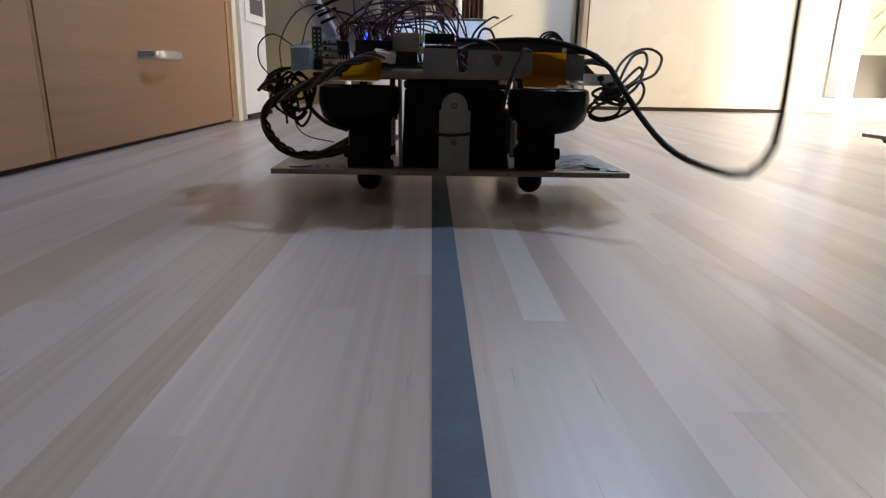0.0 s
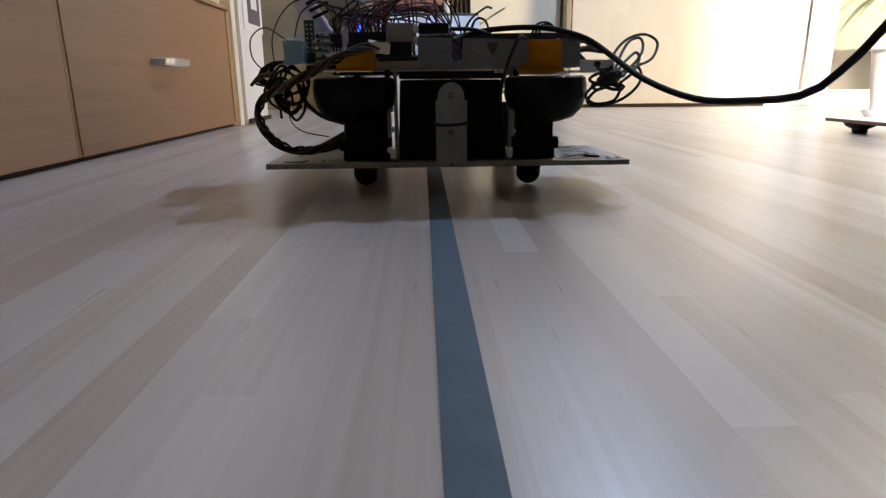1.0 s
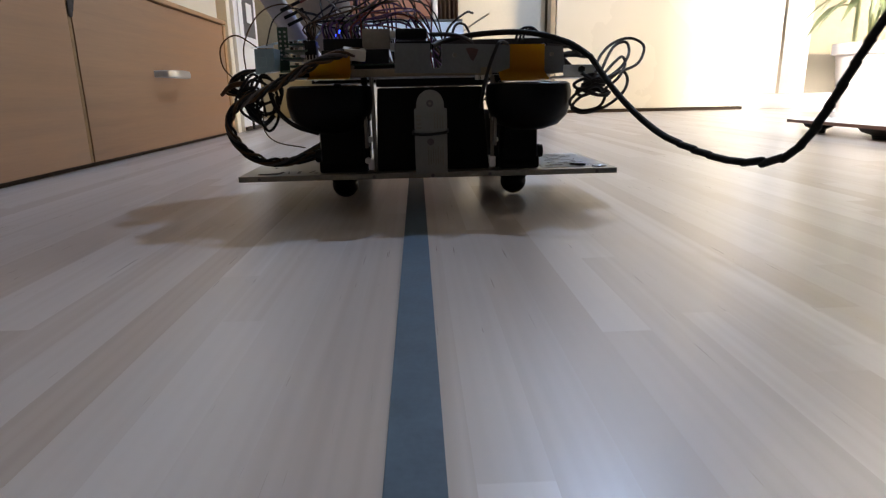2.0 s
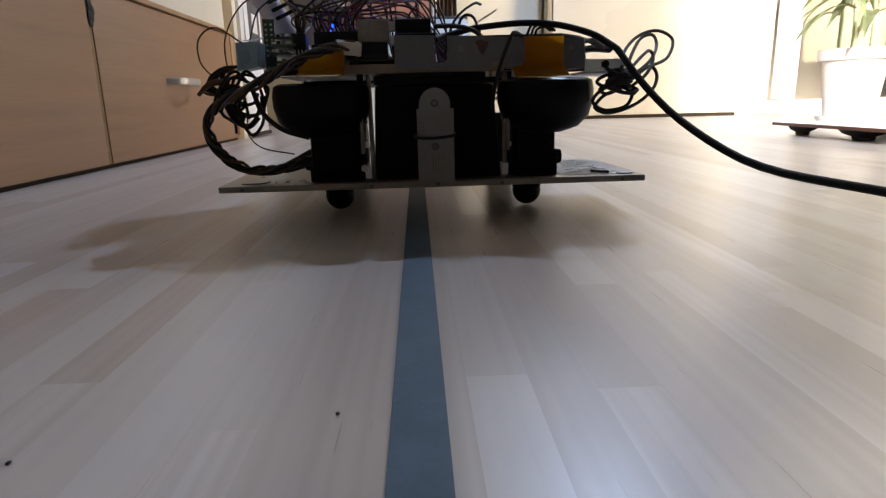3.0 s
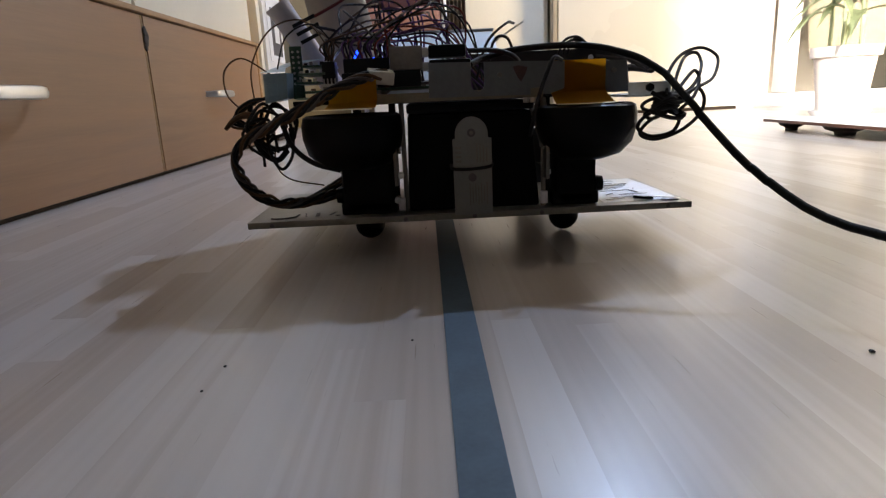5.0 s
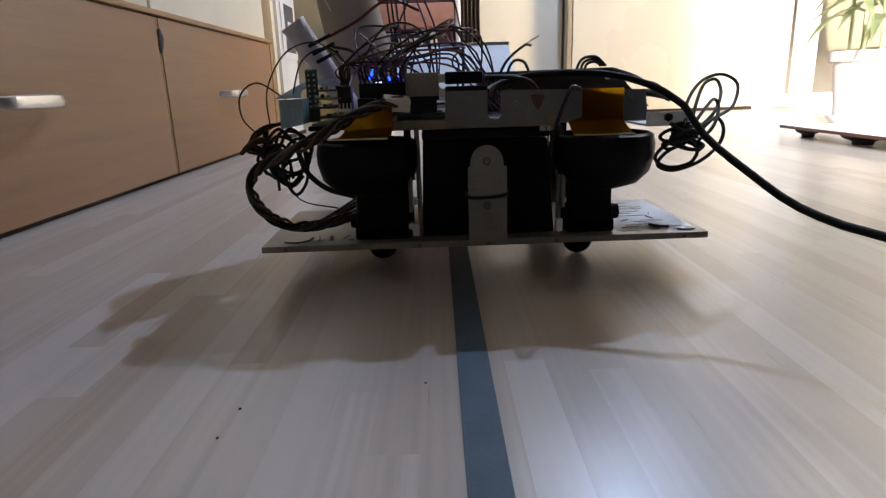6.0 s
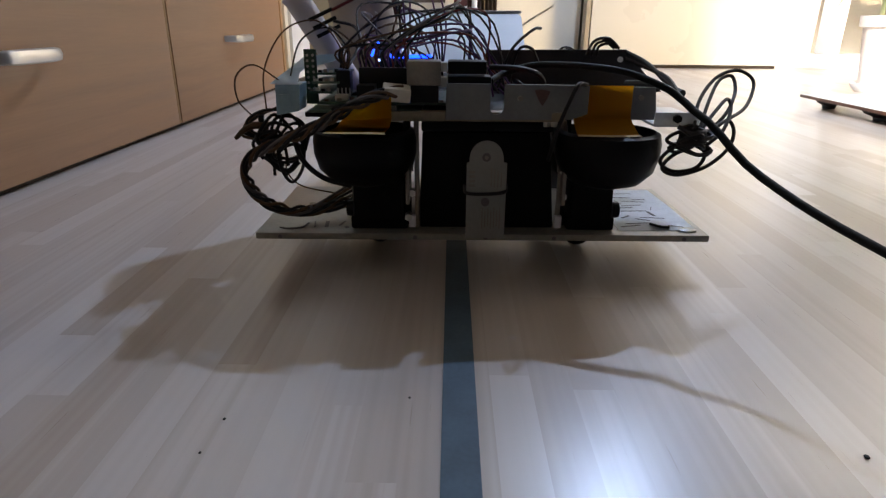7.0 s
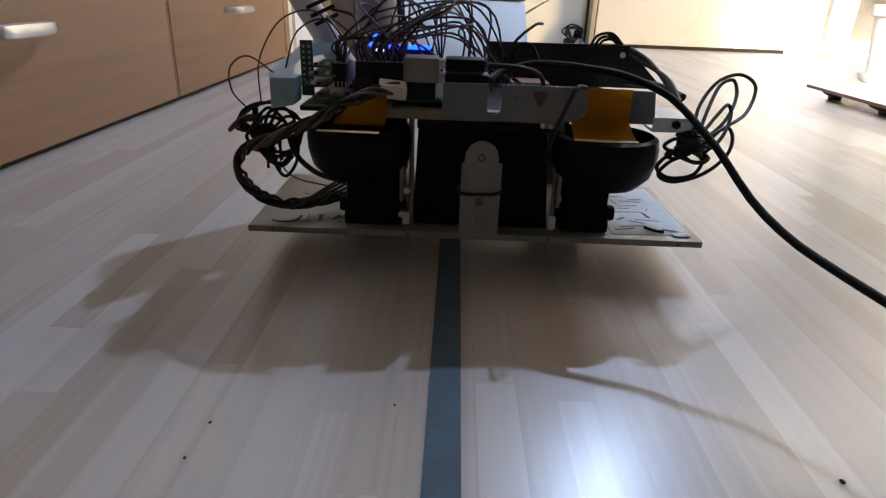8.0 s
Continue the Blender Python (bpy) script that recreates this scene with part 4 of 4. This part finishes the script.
    # fan of wires on the plate
    for k in range(5):
        part("loom_wire", sweep([(-0.128 + 0.003 * k, 0.020, 0.0345 + 0.0008 * k), (-0.110, 0.026 + 0.003 * k, 0.0330 + 0.001 * k), (-0.088, 0.034 + 0.006 * k, 0.0400 + 0.002 * k)], 0.0010, 6, 7), ("wire_brown", "wire_grey", "wire_black")[k % 3], robot)
    # black knot and loops below the terminal
    for k in range(10):
        a = k * 0.9
        cx, cz = -0.127 + 0.007 * math.cos(a), 0.079 + 0.008 * math.sin(a)
        rx, rz = 0.0065 + 0.0060 * rnd.random(), 0.008 + 0.009 * rnd.random()
        pts = [(cx + rx * math.cos(q) * rnd.uniform(0.55, 1.15), 0.006 + 0.010 * math.sin(q + k), cz + rz * math.sin(q) * rnd.uniform(0.6, 1.2)) for q in [2 * math.pi * j / 8 for j in range(rnd.randint(6, 9))]]
        part("wire_loop", sweep(pts, 0.00105, 6, 5), "wire_black", robot)
    for k in range(5):
        part("wire_loop", sweep([(-0.120, 0.004, 0.1035 + 0.001 * k), (-0.135 - 0.0015 * k, 0.002 + 0.002 * k, 0.1035 - 0.0012 * k), (-0.146 - 0.001 * k, 0.004, 0.0965 - 0.002 * k), (-0.140 + 0.002 * k, 0.002, 0.0895 - 0.001 * k), (-0.128, 0.003 * k, 0.092 - 0.002 * k)], 0.0009, 6, 6), ("wire_black", "wire_brown")[k % 3 == 1], robot)
    part("wire_knot", sweep([(-0.153, 0.002, 0.0868), (-0.147, 0.0, 0.0920), (-0.141, 0.002, 0.0945), (-0.133, 0.004, 0.094)], 0.0026, 8, 5, taper=lambda u: 0.5 + u * 0.5), "wire_brown", robot)
    part("wire_loop", sweep([(-0.118, 0.0, 0.0900), (-0.112, -0.004, 0.0750), (-0.100, -0.004, 0.0640), (-0.084, 0.0, 0.0580)], 0.0017, 7, 8), "wire_black", robot)
    part("wire_loop", sweep([(-0.137, 0.004, 0.1005), (-0.1375, 0.004, 0.085), (-0.133, 0.004, 0.072), (-0.124, 0.004, 0.066), (-0.117, 0.006, 0.072)], 0.0019, 7, 8), "wire_black", robot)
    # wire from the top plate down beside the right cup
    part("thin_wire", sweep([(0.058, 0.004, 0.1195), (0.051, -0.006, 0.1205), (0.046, -0.010, 0.112), (0.041, -0.009, 0.098), (0.0385, -0.004, 0.084), (0.038, 0.004, 0.074)], 0.0013, 7, 8), "wire_black", robot)
    for k in range(4):
        part("thin_wire", sweep([(0.043 + 0.002 * k, 0.012, 0.097), (0.040 + 0.003 * k, 0.010, 0.088), (0.046 - 0.002 * k, 0.008, 0.079)], 0.0006, 5, 6), "wire_grey", robot)
    # hank of spare cable at the right end
    for pts in ([(0.124, -0.004, 0.096), (0.128, 0.004, 0.113), (0.141, 0.014, 0.127), (0.157, 0.020, 0.1315), (0.1690, 0.022, 0.1235), (0.163, 0.016, 0.108), (0.146, 0.004, 0.1005), (0.128, -0.006, 0.093)],
                [(0.126, -0.006, 0.094), (0.134, 0.004, 0.113), (0.143, 0.014, 0.125), (0.153, 0.019, 0.1275), (0.155, 0.016, 0.117), (0.146, 0.006, 0.104), (0.130, -0.004, 0.092)],
                [(0.125, -0.006, 0.092), (0.139, 0.002, 0.108), (0.147, 0.008, 0.1135), (0.150, 0.008, 0.107), (0.143, 0.0, 0.095), (0.131, -0.008, 0.086)],
                [(0.130, -0.006, 0.090), (0.146, 0.004, 0.1005), (0.1515, 0.004, 0.094), (0.146, -0.004, 0.083), (0.132, -0.010, 0.072), (0.115, -0.012, 0.0665), (0.106, -0.010, 0.0705), (0.112, -0.008, 0.079), (0.124, -0.006, 0.085)],
                [(0.120, -0.006, 0.089), (0.108, -0.008, 0.081), (0.105, -0.009, 0.074), (0.113, -0.010, 0.0685), (0.126, -0.010, 0.071), (0.131, -0.008, 0.080), (0.127, -0.005, 0.088)],
                [(0.126, -0.004, 0.090), (0.113, -0.006, 0.0865), (0.108, -0.006, 0.0900), (0.116, -0.004, 0.0945), (0.128, -0.003, 0.092)],
                [(0.128, -0.002, 0.086), (0.116, -0.004, 0.0805), (0.110, -0.006, 0.0840), (0.118, -0.005, 0.0885)]):
        part("cable_loop", sweep([(x - 0.002 + 0.3 * max(0, z - 0.095), y + 0.75 * max(0, z - 0.095), 0.087 + (z - 0.087) * 0.86) for x, y, z in pts], 0.00115, 7, 8), "wire_black", robot)
    for k in range(8):
        a, b = rnd.uniform(-0.003, 0.003), rnd.uniform(-0.004, 0.004)
        z = 0.084 + 0.0015 * k
        part("cable_wrap", sweep([(0.1125 + a, -0.010, z + b), (0.121, -0.013 - 0.001 * (k % 3), z - b), (0.1285 + b, -0.009, z + a), (0.123, -0.001, z + 0.002), (0.1145, -0.003, z + 0.001)], 0.0013, 6, 5), "wire_black", robot)
    # braid from the back panel to the end tab, loops above the panel
    for k in range(4):
        part("loom_wire", sweep([(0.118, 0.136, 0.132 - 0.002 * k), (0.123, 0.10, 0.126 - 0.001 * k), (0.121, 0.05, 0.117 + 0.001 * k), (0.117, 0.012, 0.111 + 0.001 * (k % 2))], 0.0016, 6, 6), ("wire_black", "wire_grey")[k == 2], robot)
    for k in range(3):
        part("wire_loop", sweep([(0.085 + 0.004 * k, 0.134, 0.130), (0.090 + 0.002 * k, 0.132, 0.1405 - 0.002 * k), (0.101, 0.132, 0.1425 - 0.002 * k), (0.110 - 0.002 * k, 0.132, 0.135)], 0.0011, 6, 6), "wire_black", robot)
    part("bundle", sweep([(0.109, 0.10, 0.1115), (0.118, 0.06, 0.1145), (0.125, 0.03, 0.112)], 0.0026, 8, 6), "wire_black", robot)
    # power lead on the deck
    part("thin_wire", sweep([(0.001, 0.02, 0.1283), (0.020, 0.020, 0.1275), (0.034, 0.03, 0.1225), (0.040, 0.05, 0.112), (0.042, 0.09, 0.1035)], 0.0016, 7, 8), "wire_black", robot)
    part("thin_wire", sweep([(0.018, 0.030, 0.1195), (0.030, 0.014, 0.1135), (0.045, 0.008, 0.1100), (0.062, 0.006, 0.1150)], 0.0012, 7, 8), "wire_black", robot)


make_wires()

# ---- the thick lead: a fixed bow on the robot, then hinged pieces that swing ----
lead = thing("power_lead", "thick black braided lead arching from the robot and trailing away", "cable")
ANCHOR = (0.1130, -0.0225, 0.1082)
BOW = [(0.002, 0.020, 0.1197), (0.011, 0.031, 0.1235), (0.030, 0.037, 0.1282), (0.049, 0.026, 0.1292), (0.063, 0.016, 0.1288), (0.076, 0.010, 0.1275), (0.088, 0.003, 0.1245), (0.101, -0.007, 0.1190), (0.108, -0.0140, 0.1137), ANCHOR]
part("bow", sweep(BOW, 0.0021, 12, 10), "cable", lead)
PIECE, COUNT = 0.0115, 24
SHAPES = [
    (0.0, [(0.1290, -0.0608, 0.0727), (0.1424, -0.0929, 0.0535), (0.1599, -0.1350, 0.0475), (0.1666, -0.1511, 0.0566), (0.1690, -0.1569, 0.0790), (0.1687, -0.1561, 0.1418), (0.1682, -0.1549, 0.2393)]),
    (0.2, [(0.1281, -0.0586, 0.0807), (0.1388, -0.0843, 0.0725), (0.1471, -0.1042, 0.0721), (0.1504, -0.1122, 0.0806), (0.1492, -0.1093, 0.1152), (0.1481, -0.1067, 0.1470), (0.1437, -0.0956, 0.2664)]),
    (0.5, [(0.1185, -0.0358, 0.0942), (0.1301, -0.0636, 0.0806), (0.1454, -0.1002, 0.0770), (0.1580, -0.1304, 0.0799), (0.1656, -0.1488, 0.0899), (0.1698, -0.1588, 0.1372), (0.1781, -0.1784, 0.2349)]),
    (1.0, [(0.1286, -0.0598, 0.0889), (0.1461, -0.1020, 0.0769), (0.1617, -0.1392, 0.0767), (0.1743, -0.1695, 0.0811), (0.1821, -0.1882, 0.0971), (0.1867, -0.1994, 0.1114), (0.2114, -0.2587, 0.1880)]),
    (1.5, [(0.1268, -0.0557, 0.0797), (0.1418, -0.0917, 0.0589), (0.1575, -0.1292, 0.0548), (0.1677, -0.1537, 0.0568), (0.1757, -0.1730, 0.0742), (0.1804, -0.1841, 0.1265), (0.1888, -0.2039, 0.2242)]),
    (3.0, [(0.1224, -0.0451, 0.0861), (0.1331, -0.0708, 0.0669), (0.1467, -0.1034, 0.0504), (0.1580, -0.1304, 0.0430), (0.1763, -0.1743, 0.0394), (0.2147, -0.2664, 0.0327)]),
    (3.5, [(0.1249, -0.0510, 0.0848), (0.1358, -0.0772, 0.0641), (0.1479, -0.1061, 0.0449), (0.1578, -0.1300, 0.0385), (0.1695, -0.1580, 0.0346), (0.2077, -0.2497, 0.0229)]),
    (4.0, [(0.1262, -0.0541, 0.0818), (0.1380, -0.0825, 0.0579), (0.1494, -0.1097, 0.0414), (0.1588, -0.1324, 0.0351), (0.1658, -0.1491, 0.0340), (0.2044, -0.2412, 0.0290)]),
    (5.5, [(0.1245, -0.0501, 0.0827), (0.1366, -0.0792, 0.0593), (0.1482, -0.1069, 0.0448), (0.1568, -0.1276, 0.0394), (0.1632, -0.1430, 0.0377), (0.2019, -0.2348, 0.0288)]),
    (6.0, [(0.1201, -0.0396, 0.0907), (0.1323, -0.0688, 0.0737), (0.1416, -0.0910, 0.0626), (0.1506, -0.1127, 0.0572), (0.1591, -0.1330, 0.0553), (0.1974, -0.2250, 0.0476)]),
    (6.5, [(0.1222, -0.0446, 0.0909), (0.1342, -0.0734, 0.0737), (0.1443, -0.0975, 0.0653), (0.1574, -0.1290, 0.0588), (0.1952, -0.2198, 0.0410)]),
    (7.0, [(0.1188, -0.0364, 0.1021), (0.1281, -0.0586, 0.0871), (0.1391, -0.0852, 0.0767), (0.1486, -0.1078, 0.0702), (0.1575, -0.1291, 0.0655), (0.1952, -0.2197, 0.0464)]),
    (7.5, [(0.1204, -0.0402, 0.0978), (0.1313, -0.0665, 0.0817), (0.1411, -0.0900, 0.0724), (0.1507, -0.1129, 0.0659), (0.1595, -0.1341, 0.0628), (0.1979, -0.2255, 0.0499)]),
    (8.0, [(0.1213, -0.0425, 0.0965), (0.1321, -0.0683, 0.0772), (0.1423, -0.0927, 0.0663), (0.1518, -0.1156, 0.0613), (0.1608, -0.1370, 0.0577), (0.1986, -0.2284, 0.0432)]),
]


def chain(points):
    """Joints one PIECE apart along the line, from the anchor on."""
    line_pts = spline([ANCHOR] + points, 40)
    joints, last, i = [Vector(ANCHOR)], Vector(ANCHOR), 0
    while len(joints) <= COUNT:
        while i < len(line_pts) and (line_pts[i] - last).length < PIECE:
            i += 1
        if i < len(line_pts):
            d = (line_pts[i] - last).normalized()
        else:
            d = (line_pts[-1] - line_pts[-4]).normalized()
        last = last + d * PIECE
        joints.append(last)
    return joints


seg_bm = bmesh.new()
rod((0, 0, 0), (0, 0, PIECE), 0.0021, sides=12, bm=seg_bm)
ball((0, 0, 0), 0.0021, seg_bm, seg=12)
ball((0, 0, PIECE), 0.0021, seg_bm, seg=12)
seg_mesh = mesh_of(seg_bm, "cable")
LINKS = []
for k in range(COUNT):
    s = new("lead_piece", seg_mesh)
    s.parent = lead
    LINKS.append(s)

# ---- floor strips, last ----
STRIP, LENGTH = 0.0187, 0.30
rs = random.Random(3)
strip_meshes = {}


def strip_mesh(length, kind):
    key = round(length, 2)
    if (key, kind) not in strip_meshes:
        w, h = STRIP / 2, key / 2
        bm = bmesh.new()
        box(-w, w, -h, h, -0.004, 0.0, 0, bm)
        strip_meshes[key, kind] = mesh_of(bm, kind, smooth=False)
    return strip_meshes[key, kind]


verts, faces = [], []
columns = int((EAST - WEST) / STRIP)
c0 = int(round((-0.0979 - WEST) / STRIP))
count = 0
for c in range(columns + 1):
    xc = -0.0979 + (c - c0) * STRIP + STRIP / 2
    if xc - STRIP / 2 < WEST or xc + STRIP / 2 > EAST:
        continue
    y = SOUTH - 0.30 * rs.random()
    if c == c0:
        y = -0.510 - 0.30 * 8
    elif c == c0 + 2:
        y = -0.709 - 0.30 * 7
    while y < NORTH + 0.05:
        length = rs.choice((0.30, 0.38, 0.46)) if c not in (c0, c0 + 2) else 0.30
        y0, y1 = y, y + length
        near = abs(xc) < 0.36 and y1 > -0.95 and y0 < 0.05 and count < 300
        if near:
            kind = "laminate"
            if (c == c0 and abs(y0 + 0.510) < 0.01) or (c == c0 + 2 and abs(y1 + 0.709) < 0.01):
                kind = "laminate_pale"
            elif (c == c0 - 1 and y0 < -0.5 < y1) or (c == c0 - 4 and y0 < -0.6 < y1):
                kind = "laminate_tan"
            o = new("floor_strip", strip_mesh(length, kind))
            o.location = (xc, (y0 + y1) / 2, 0)
            o.parent = floor
            count += 1
        else:
            a, b = max(y0, SOUTH), min(y1, NORTH + 0.3)
            if b - a > 0.01:
                k = len(verts)
                w = STRIP / 2
                for z in (-0.004, 0.0):
                    verts += [(xc - w, a, z), (xc + w, a, z), (xc + w, b, z), (xc - w, b, z)]
                faces += [(k + 4, k + 5, k + 6, k + 7), (k, k + 1, k + 5, k + 4), (k + 1, k + 2, k + 6, k + 5), (k + 2, k + 3, k + 7, k + 6), (k + 3, k, k + 4, k + 7)]
        y = y1
rest = bpy.data.meshes.new("mesh")
rest.from_pydata(verts, [], faces)
rest.materials.append(M["laminate"])
ro = new("floor_strips", rest)
ro.parent = floor
tagged(ro, kind="stuff")


def motions():
    way = [(t, pose(x, y, LIFT, 0, 0, a)) for t, x, y, a in ROBOT_PATH]
    walk(robot, way)
    walk(lead, way)
    times = [r[0] for r in ROBOT_PATH]
    ys = [r[2] for r in ROBOT_PATH]
    for wheel, x in zip(WHEELS, WHEEL_AT):
        rows = []
        for i in range(81):
            roll = math.degrees((float(np.interp(i / 10, times, ys)) - ys[0]) / 0.034)
            rows.append((i / 10, pose(x, 0.20, 0.0327, -roll, 0, 0) @ pose(0, 0, 0, 0, 90, 0)))
        walk(wheel, rows)
    shapes = [(t, chain(pts)) for t, pts in SHAPES]
    for k, link in enumerate(LINKS):
        rows = []
        for t, j in shapes:
            d = j[k + 1] - j[k]
            rows.append((t, Matrix.Translation(j[k]) @ Vector((0, 0, 1)).rotation_difference(d).to_matrix().to_4x4()))
        walk(link, rows)


motions()
